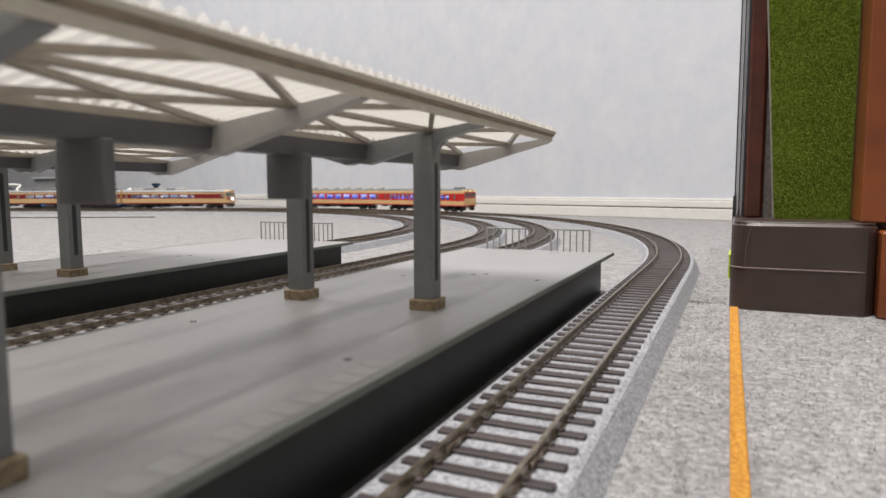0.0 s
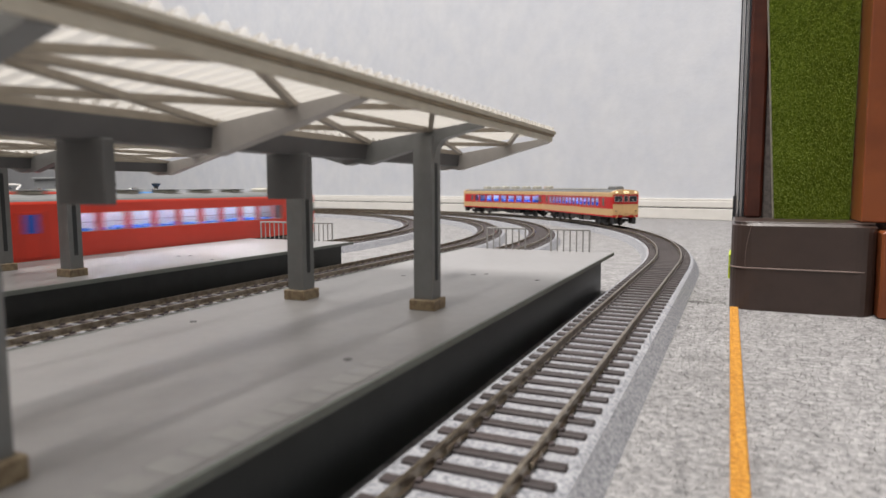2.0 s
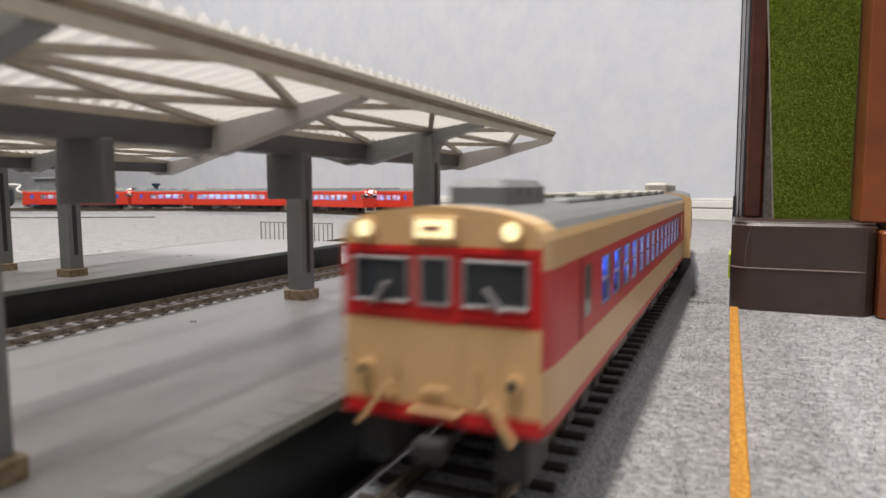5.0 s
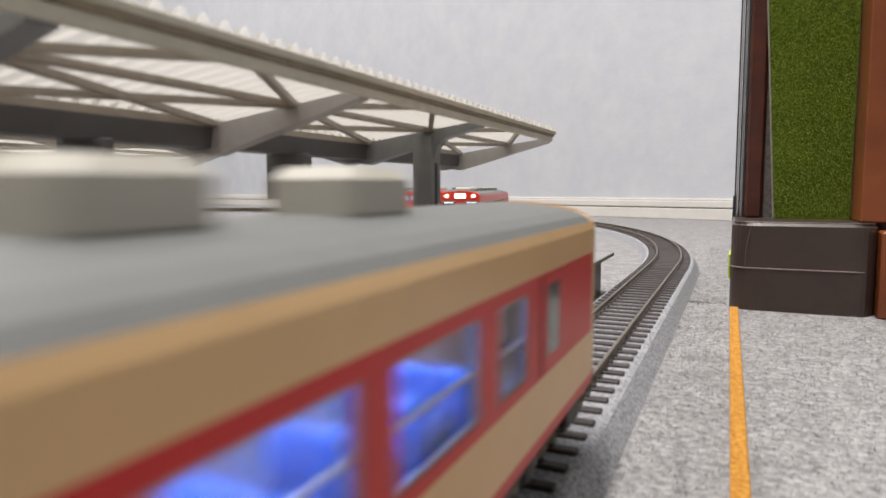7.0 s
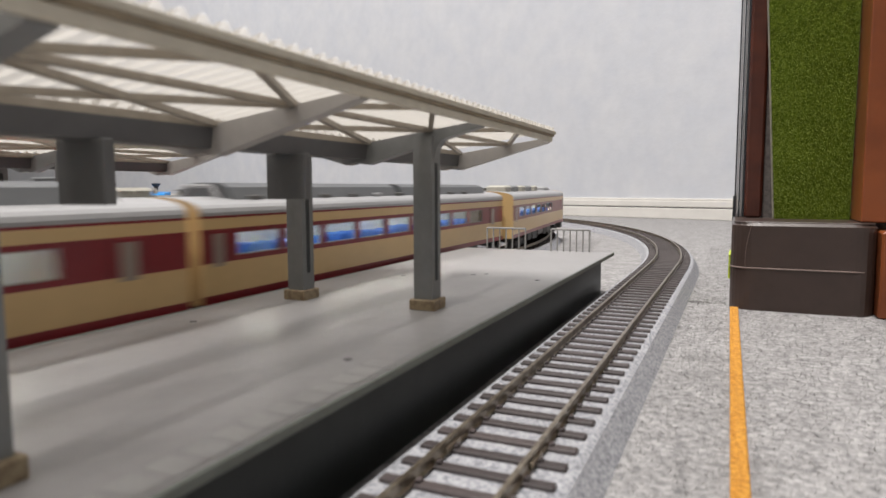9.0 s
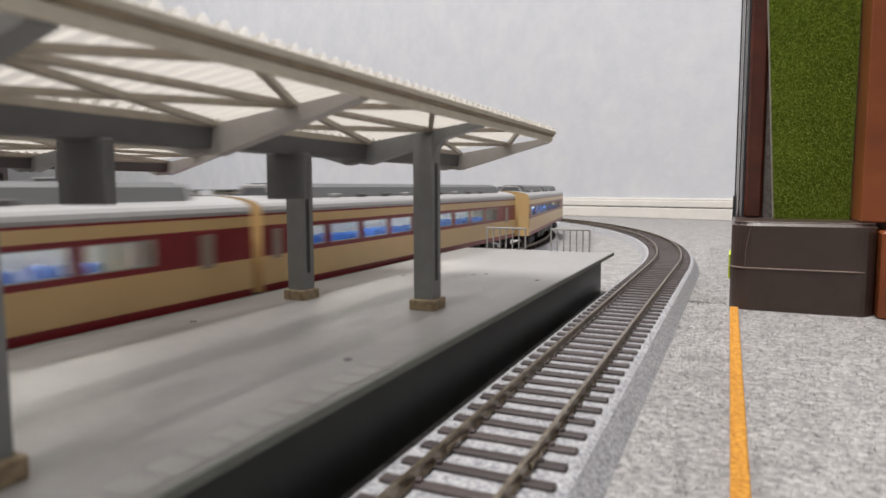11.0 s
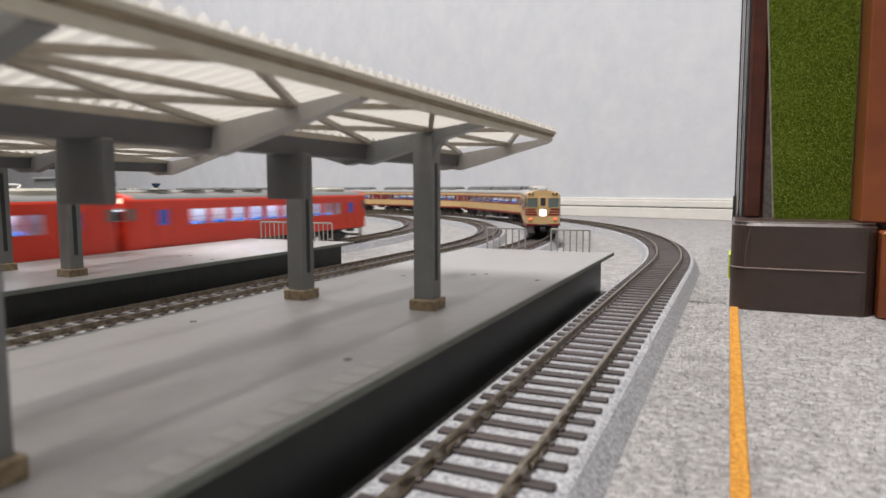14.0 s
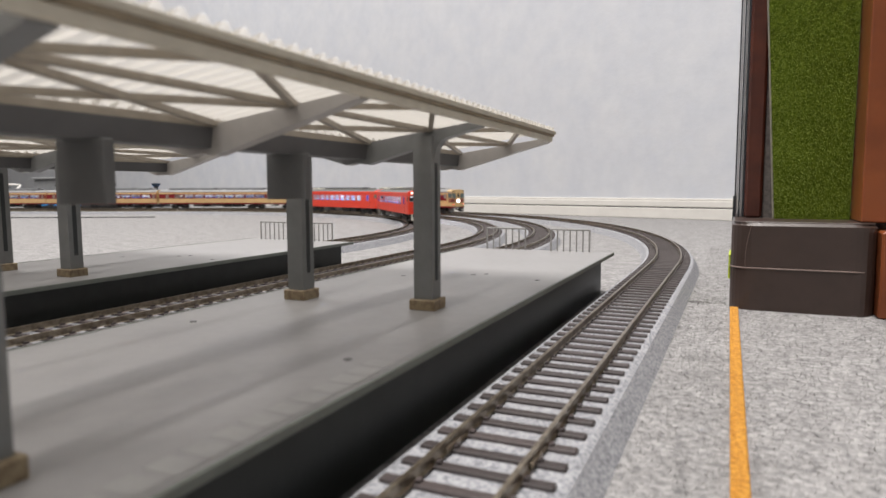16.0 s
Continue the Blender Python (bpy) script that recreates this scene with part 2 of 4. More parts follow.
# ---- room ----
def room():
    tagged(part("floor", Shape().box(-5.2, 3.2, -4.2, 4.6, -0.08, 0.0), M_CARPET), "mottled grey felt carpet floor", "floor", kind="structure")
    ang = math.atan2(-0.36, 1.0)
    wall = tagged(part("wall_north", Shape().box(-5.2, 3.6, 0.0, 0.12, -0.08, 2.5), M_WALL), "pale blue-grey embossed wallpaper wall", "wall", kind="structure")
    wall.matrix_basis = pose(0, 1.265, 0, 0, 0, math.degrees(ang))
    base = Shape().box(-5.2, 3.6, -0.007, 0.0, 0.0, 0.0205, 0.001).box(-5.2, 3.6, -0.0035, 0.0, 0.0205, 0.0225, slot=1).box(-5.2, 3.6, -0.0075, 0.0, 0.0225, 0.0345, 0.0012).box(-5.2, 3.6, -0.005, 0.0, 0.0345, 0.039, 0.001)
    b = tagged(part("baseboard", base, [M_BASE, M_GAP]), "off-white baseboard with a dark groove along it", "baseboard", kind="structure")
    b.matrix_basis = wall.matrix_basis
    # Walls and ceiling added to close the room and bounce the lamps' light.
    for name, box in (("wall_west", (-5.3, -5.2, -4.3, 4.7)), ("wall_east", (3.2, 3.3, -4.3, 4.7)), ("wall_south", (-5.3, 3.3, -4.3, -4.2)), ("wall_far_north", (-5.3, 3.3, 4.6, 4.7))):
        tagged(part(name, Shape().box(*box, -0.08, 2.5), M_ROOM), "plain off-white wall added to close the room", "wall", kind="structure")
    tagged(part("ceiling", Shape().box(-5.3, 3.3, -4.3, 4.7, 2.4, 2.5), M_ROOM), "unseen plain white ceiling over the room", "ceiling", kind="structure")
    # The second fixture only houses the added wall light.
    for at, size, length, _ in LAMPS:
        lamp = thing("ceiling_lamp", "unseen long white fluorescent ceiling lamp, switched on", "lamp", "ceiling lamps")
        lamp.location = (at[0], at[1], 2.4)
        w, d = size / 2 + 0.02, length / 2 + 0.03
        part("housing", Shape().box(-w, w, -d, d, -0.075, 0.0, 0.008), M_ROOM, lamp)
        for e in (-1, 1):
            part("end_cap", Shape().box(-w, w, *sorted((e * d, e * (d + 0.02))), -0.085, -0.002, 0.006), M_BASE, lamp)


room()


def carpet_fuzz():
    """Loose felt fibres standing up from the carpet where it lies close."""
    rnd, sh = random.Random(11), Shape()
    for x0, x1, y0, y1, n, thin in ((-0.024, 0.10, 0.06, 0.36, 34000, 1), (-0.022, -0.003, 0.36, 0.72, 4200, 2)):
        for _ in range(n):
            x, y = rnd.uniform(x0, x1), y0 + (y1 - y0) * rnd.random() ** thin
            a, r, h = rnd.uniform(0, 6.28), rnd.uniform(0.0004, 0.0016), rnd.uniform(0.0002, 0.0010)
            dx, dy, w = math.cos(a), math.sin(a), 0.00012
            sh.add([(x - dy * w, y + dx * w, 0.0), (x + dy * w, y - dx * w, 0.0), (x + dx * r, y + dy * r, h)], [(0, 1, 2)])
    tagged(part("carpet_fuzz", sh, M_FUZZ), "loose grey felt fibres standing on the carpet", "carpet fibres", kind="stuff")


carpet_fuzz()

# ---- tracks ----
RAIL_Z = 0.010
TURN = 1.9061
GAUGE = 0.0175
# straight's x, y of the curve's start, radius of the curve, how much wider the hidden return curve is
TRACKS = {1: (-0.0428, 0.4464, 0.9053, 0.42), 2: (-0.1748, 0.516, 0.784, 0.36), 3: (-0.2304, 0.4939, 0.7469, 0.34), 4: (-0.3529, 0.5423, 0.6431, 0.34)}


def segments(k):
    x, y, r, wide = TRACKS[k]
    straight = wide / math.tan((math.pi - TURN) / 2)
    return x, y - straight, [(straight, 0.0), (r * TURN, 1 / r), (straight, 0.0), ((r + wide) * (2 * math.pi - TURN), 1 / (r + wide))]


def lap(k):
    return sum(s for s, _ in segments(k)[2])


def on_track(k, s):
    """Place and heading on loop k, s metres along it."""
    x, y, segs = segments(k)
    s %= lap(k)
    a = math.pi / 2
    for length, c in segs:
        u = min(s, length)
        if c:
            x, y, a = x + (math.sin(a + c * u) - math.sin(a)) / c, y - (math.cos(a + c * u) - math.cos(a)) / c, a + c * u
        else:
            x, y = x + math.cos(a) * u, y + math.sin(a) * u
        s -= u
        if s <= 1e-9:
            break
    return x, y, a


def sweep(k, outline, n=520):
    """An outline (sideways, up) carried once round loop k."""
    sh, m, total = Shape(), len(outline), lap(k)
    v = []
    for i in range(n):
        x, y, a = on_track(k, total * i / n)
        for o, z in outline:
            v.append((x + o * math.sin(a), y - o * math.cos(a), z))
    f = [(i * m + j, i * m + (j + 1) % m, ((i + 1) % n) * m + (j + 1) % m, ((i + 1) % n) * m + j) for i in range(n) for j in range(m)]
    return sh.add(v, f)


SLEEPER_PITCH = 0.0086


def track(k, label, near):
    t = thing("model_railway_track", label, "railway track", "railway tracks", "structure")
    z = RAIL_Z
    part("roadbed", sweep(k, [(-0.0212, 0.0), (-0.0174, 0.0061), (-0.0162, 0.0067), (0.0162, 0.0067), (0.0174, 0.0061), (0.0212, 0.0)]), M_ROADBED, t, "speckled grey foam roadbed with sloping sides")
    g = GAUGE / 2
    for side in (-1, 1):
        o = side * g
        part("rail", sweep(k, [(o - 0.0008, z - 0.0025), (o - 0.0003, z - 0.0021), (o - 0.0003, z - 0.0009), (o - 0.0005, z - 0.0007), (o - 0.0005, z), (o + 0.0005, z), (o + 0.0005, z - 0.0007), (o + 0.0003, z - 0.0009), (o + 0.0003, z - 0.0021), (o + 0.0008, z - 0.0025)]), M_RAIL, t, "bronze-toned nickel rail")
    first_len, curve_len = segments(k)[2][0][0], segments(k)[2][1][0]
    bed = Shape()
    v, n = [], 160
    for i in range(n + 1):
        x, y, a = on_track(k, first_len + 0.004 + (curve_len - 0.008) * i / n)
        for o, zz in ((-0.0150, 0.0064), (-0.0145, 0.0071), (0.0145, 0.0071), (0.0150, 0.0064)):
            v.append((x + o * math.sin(a), y - o * math.cos(a), zz))
    part("curve_bed", bed.add(v, [(4 * i + j, 4 * i + j + 1, 4 * i + j + 5, 4 * i + j + 4) for i in range(n) for j in range(3)]), M_CURVEBED, t, "dark brown bed under the curved rails")
    me = None
    rest = Shape()
    count = int(lap(k) / SLEEPER_PITCH)
    for i in range(count):
        s = (i + 0.5) * lap(k) / count
        x, y, a = on_track(k, s)
        if near[0] < s < near[1]:
            m = pose(x, y, 0, 0, 0, math.degrees(a) + random.uniform(-0.7, 0.7))
            if me is None:
                sh = Shape().box(-0.0014, 0.0014, -0.0153, 0.0153, 0.0058, 0.0076, 0.0003)
                for side in (-g, g):
                    sh.box(-0.0009, 0.0009, side - 0.0017, side - 0.0008, 0.0074, 0.0082).box(-0.0009, 0.0009, side + 0.0008, side + 0.0017, 0.0074, 0.0082)
                ob = part("sleeper", sh, M_SLEEPER, t)
                me = ob.data
            else:
                ob = new("sleeper", me)
                ob.parent = t
            ob.matrix_basis = m
        else:
            dx, dy = math.cos(a), math.sin(a)
            q = [(x + dx * u - dy * w, y + dy * u + dx * w, zz) for u in (-0.0014, 0.0014) for w in (-0.0153, 0.0153) for zz in (0.0058, 0.0076)]
            rest.add(q, [(0, 1, 3, 2), (4, 6, 7, 5), (0, 4, 5, 1), (2, 3, 7, 6), (1, 5, 7, 3)])
    tagged(part("sleeper_row", rest, M_SLEEPERS, t), kind="stuff")
    return t


track(1, "single track on grey roadbed beside the platform, curving away", (0.15, 1.6))
track(2, "track along the back edge of the platform, curving away", (0.3, 1.3))
track(3, "track between the two platforms, curving away", (0.1, 1.3))
track(4, "innermost track behind the second platform, curving away", (0.3, 1.3))


def rail_joint(k, s, side):
    """Silvery joiner at a rail joint."""
    x, y, a = on_track(k, s)
    o = side * GAUGE / 2
    j = part("rail_joiner", Shape().box(-0.0034, 0.0034, -0.0010, 0.0010, -0.0026, -0.0012, 0.0002), M_RAIL)
    j.matrix_basis = pose(x + o * math.sin(a), y - o * math.cos(a), RAIL_Z, 0, 0, math.degrees(a))
    tagged(j, "silvery metal joiner clamped round a rail joint", "rail joiner", "rail joiners")


for s in (0.616, 0.93, 0.262):
    for side in (-1, 1):
        rail_joint(1, s, side)

# ---- platforms ----
PLAT_X0, PLAT_X1, PLAT_END, PLAT_Z = -0.0443, 0.0450, 0.376, 0.023
PLAT_START = -0.62


def platform():
    p = thing("station_platform", "long grey plastic platform with overhanging edges and dark sides", "platform", "platforms")
    part("deck", Shape().box(PLAT_X0, PLAT_X1, PLAT_START, PLAT_END, PLAT_Z - 0.0015, PLAT_Z, 0.0003), M_PLAT, p)
    for x0, x1 in ((PLAT_X0 - 0.0005, PLAT_X0 + 0.0004), (PLAT_X1 - 0.0004, PLAT_X1 + 0.0005)):
        part("edge_strip", Shape().box(x0, x1, PLAT_START, PLAT_END + 0.0002, PLAT_Z - 0.0017, PLAT_Z + 0.0002, 0.0002), M_EDGE, p, "green-grey edging strip")
    inset = 0.0055
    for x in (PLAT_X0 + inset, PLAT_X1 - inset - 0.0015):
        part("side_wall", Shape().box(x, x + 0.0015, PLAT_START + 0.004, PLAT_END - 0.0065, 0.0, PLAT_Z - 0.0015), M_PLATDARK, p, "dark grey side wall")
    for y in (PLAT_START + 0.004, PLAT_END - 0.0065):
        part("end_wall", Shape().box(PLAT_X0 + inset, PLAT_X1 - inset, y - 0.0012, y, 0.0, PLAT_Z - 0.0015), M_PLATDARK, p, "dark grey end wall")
    # low tiles moulded along both edges
    tiles = Shape()
    n = 150
    for i in range(n):
        y = PLAT_START + 0.01 + i * 0.0062
        if y > 0.118:
            break
        for x in (PLAT_X1 - 0.0080,):
            tiles.box(x, x + 0.0064, y, y + 0.0046, PLAT_Z - 0.0002, PLAT_Z + 0.00005)
    tagged(part("edge_tiles", tiles, M_TILE, p, "faint moulded tiles along the edge"), kind="stuff")
    # small plug holes in the deck
    for x, y in ((0.0105, 0.262), (0.006, 0.258), (0.036, 0.252), (-0.02, 0.243), (0.032, 0.118), (-0.03, 0.135)):
        part("peg_hole", Shape().tube((x, y, PLAT_Z - 0.001), (x, y, PLAT_Z + 0.00015), 0.0010, 14), M_PEG, p)
    return p


def fence():
    """Two short railings at the end of a platform."""
    made = []
    for x0, x1 in ((-0.0305, -0.0062), (0.0095, 0.0320)):
        f = thing("platform_fence", "short grey railing with upright bars at the platform end", "fence", "platform fences")
        f.location = ((x0 + x1) / 2, PLAT_END - 0.003, PLAT_Z)
        h, w = 0.0128, x1 - x0
        part("top_rail", Shape().tube((-w / 2, 0, h), (w / 2, 0, h), 0.00055, 8), M_FENCE, f)
        for i in range(7):
            x = -w / 2 + w * i / 6
            part("post", Shape().tube((x, 0, 0), (x, 0, h), 0.00055 if i in (0, 6) else 0.00042, 8), M_FENCE, f)
        made.append(f)
    return made


CANOPY_END, CANOPY_START = 0.2545, -0.50
STATIONS = [0.2535, 0.1795, 0.1135, 0.0475, -0.0185, -0.0845, -0.1505, -0.2165, -0.2825, -0.3485, -0.4145, -0.4805]
EAVE_X, EAVE_Z, VALLEY_Z = 0.0430, 0.0805, 0.0742
MID_X = 0.0250


def roof_z(x):
    return VALLEY_Z + (EAVE_Z - VALLEY_Z) * abs(x) / EAVE_X


def canopy():
    c = thing("platform_canopy", "grey butterfly platform canopy with translucent corrugated roof on paired columns", "canopy", "canopies")
    # corrugated sheets
    for side in (-1, 1):
        sh = Shape()
        pitch, per = 0.0040, 12
        n = int((CANOPY_END - CANOPY_START) / pitch * per)
        v = []
        for i in range(n + 1):
            y = CANOPY_START + i * pitch / per
            dz = 0.0008 * math.sin(2 * math.pi * i / per)
            for x in (0.0015, EAVE_X + 0.0008):
                v.append((side * x, y, roof_z(x) + 0.0024 + dz))
        f = [(2 * i, 2 * i + 1, 2 * i + 3, 2 * i + 2) for i in range(n)]
        part("roof_sheet", sh.add(v, f), M_SHEET, c, "translucent milky corrugated sheet", smooth=True)
        # eave fascia: light strips over and under a strip coloured dark as a shadow line
        x = side * EAVE_X
        s0, s1 = sorted((x - side * 0.0012, x))
        fascia = part("fascia", Shape().box(s0, s1, CANOPY_START, CANOPY_END, EAVE_Z - 0.0023, EAVE_Z - 0.0003, 0.0002), M_FASCIA, c, "cream-grey fascia")
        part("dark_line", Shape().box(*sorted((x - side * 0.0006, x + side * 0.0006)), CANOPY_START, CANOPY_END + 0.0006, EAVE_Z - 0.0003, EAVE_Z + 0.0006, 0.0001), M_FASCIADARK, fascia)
        part("cap", Shape().box(*sorted((x - side * 0.0006, x + side * 0.0011)), CANOPY_START, CANOPY_END + 0.001, EAVE_Z + 0.0006, EAVE_Z + 0.0018, 0.0001), M_FASCIA, fascia)
        # one purlin along the middle of the slope
        part("purlin", Shape().box(*sorted((side * (MID_X - 0.0008), side * (MID_X + 0.0008))), CANOPY_START, CANOPY_END - 0.001, roof_z(MID_X) - 0.0009, roof_z(MID_X) + 0.0005, 0.0002), M_LATTICE, c)
        part("valley_purlin", Shape().box(*sorted((side * 0.0028, side * 0.0042)), CANOPY_START, CANOPY_END - 0.001, VALLEY_Z - 0.0004, VALLEY_Z + 0.0012), M_LATTICE, c)
        # inner half crossed, outer half braced in a V that meets the eave between two arms
        for a, b in zip(STATIONS[:7], STATIONS[1:8]):
            m, e, v0 = (a + b) / 2, EAVE_X - 0.0015, 0.004
            for xa, ya, xb, yb in ((v0, a, MID_X, b), (v0, b, MID_X, a), (MID_X, a, e, m), (MID_X, b, e, m)):
                p0, p1 = (side * xa, ya, roof_z(xa) - 0.0003), (side * xb, yb, roof_z(xb) - 0.0003)
                part("brace", Shape().bar(p0, p1, 0.0014, 0.0013), M_LATTICE, c)
    # central gutter beam
    part("gutter_beam", Shape().prism([(-0.0034, VALLEY_Z - 0.0049), (0.0034, VALLEY_Z - 0.0049), (0.0042, VALLEY_Z - 0.0002), (-0.0042, VALLEY_Z - 0.0002)], 1, CANOPY_START, CANOPY_END - 0.002), M_GUTTER, c, "dark grey gutter beam")
    # V-shaped arms, light on the free stations, grey over the columns
    for i, y in enumerate(STATIONS):
        for side in (-1, 1):
            top = [(0.0, VALLEY_Z - 0.0003), (EAVE_X - 0.0012, EAVE_Z - 0.0008), (EAVE_X - 0.0012, EAVE_Z - 0.0026), (0.004, VALLEY_Z - 0.0066), (0.0, VALLEY_Z - 0.0060)]
            col = i % 2 == 1
            part("arm", Shape().prism([(side * px, pz) for px, pz in top], 1, y - 0.0019, y + 0.0019), M_STEEL if col else M_BEAM, c, "" if col else "light grey arm")
    # columns in pairs
    for i, y in enumerate(STATIONS):
        if i % 2 == 0:
            continue
        for side in (-1, 1):
            x = side * 0.0238
            top = roof_z(x) - 0.002
            h = 0.0031
            col = part("column", Shape().prism([(x - h, y - h), (x + h * side if side > 0 else x + h, y - h), (x + h, y + h), (x - h, y + h)], 2, PLAT_Z + 0.0030, top), M_STEEL, c, "grey slotted column")
            part("slot", Shape().box(*sorted((x + h - 0.0002, x + h + 0.00012)), y - 0.0009, y + 0.0009, PLAT_Z + 0.009, top - 0.008), M_SLOT, col, "dark slot")
            part("slot", Shape().box(*sorted((x - h - 0.00012, x - h + 0.0002)), y - 0.0009, y + 0.0009, PLAT_Z + 0.009, top - 0.008), M_SLOT, col, "dark slot")
            part("gusset", Shape().prism([(x + h - 0.0002, top + 0.0005), (x + h - 0.0002, top - 0.0085)] + [(x + h + 0.0055 * (1 - math.cos(q)), top - 0.0085 + 0.0085 * math.sin(q)) for q in (0.3, 0.6, 0.9, 1.2, 1.45)] + [(x + h + 0.0065, top + 0.0009)], 1, y - 0.0017, y + 0.0017), M_STEEL, c)
            foot = part("column_foot", Shape().box(x - 0.0043, x + 0.0043, y - 0.0043, y + 0.0043, PLAT_Z - 0.0001, PLAT_Z + 0.0033, 0.0003), M_WOOD, c, "tan column foot with dark corners")
    # hanging boards
    for y in (0.1430, 0.0832, 0.0125, -0.05):
        part("hanging_board", Shape().box(-0.0064, 0.0064, y - 0.0012, y + 0.0012, 0.0574, VALLEY_Z - 0.0047, 0.0002), M_BOARD, c, "blank dark grey hanging board")
    return c


def sheet_material():
    """Milky plastic that lets most of the light through, part of it straight."""
    m = bpy.data.materials.new("translucent_sheet")
    m.use_nodes = True
    nt = m.node_tree
    b = nt.nodes["Principled BSDF"]
    b.inputs["Base Color"].default_value = (0.52, 0.485, 0.43, 1)
    b.inputs["Roughness"].default_value = 0.5
    tl, tr = nt.nodes.new("ShaderNodeBsdfTranslucent"), nt.nodes.new("ShaderNodeBsdfTransparent")
    tl.inputs[0].default_value = (0.62, 0.6, 0.565, 1)
    tr.inputs[0].default_value = (0.95, 0.945, 0.93, 1)
    inner, outer = nt.nodes.new("ShaderNodeMixShader"), nt.nodes.new("ShaderNodeMixShader")
    inner.inputs[0].default_value, outer.inputs[0].default_value = 0.8, 0.34
    nt.links.new(b.outputs[0], inner.inputs[1])
    nt.links.new(tl.outputs[0], inner.inputs[2])
    nt.links.new(inner.outputs[0], outer.inputs[1])
    nt.links.new(tr.outputs[0], outer.inputs[2])
    nt.links.new(outer.outputs[0], nt.nodes["Material Output"].inputs[0])
    return m


M_SHEET = sheet_material()
RIGHT_X, LEFT_X, CANOPY_DX = -0.1083, -0.2893, -0.0020
first = platform()
first.location = (RIGHT_X, 0, 0)
roof = canopy()
roof.location = (RIGHT_X + CANOPY_DX, 0, 0)
LEFT_DY = 0.008
copy_thing(first, pose(LEFT_X + 0.002, LEFT_DY, 0))
copy_thing(roof, pose(LEFT_X + CANOPY_DX + 0.0070, LEFT_DY, 0))
for f in fence():
    x, y, z = f.location
    copy_thing(f, pose(LEFT_X + x, LEFT_DY + y, z))
    f.location.x += RIGHT_X

# ---- trains ----
HALF = 0.0180
EAVE = 0.0424
PROFILE = [(-HALF, EAVE), (-0.0176, 0.0438), (-0.0164, 0.0449), (-0.0140, 0.0459), (-0.0095, 0.0468), (-0.0045, 0.0473), (0.0, 0.0475),
           (0.0045, 0.0473), (0.0095, 0.0468), (0.0140, 0.0459), (0.0164, 0.0449), (0.0176, 0.0438), (HALF, EAVE)]


def cap_scale(u, nose):
    """How far the section draws in, u metres from a cab end; nose: by how much and over what length."""
    return 1 - nose[0] * max(0.0, 1 - u / nose[1]) ** 2


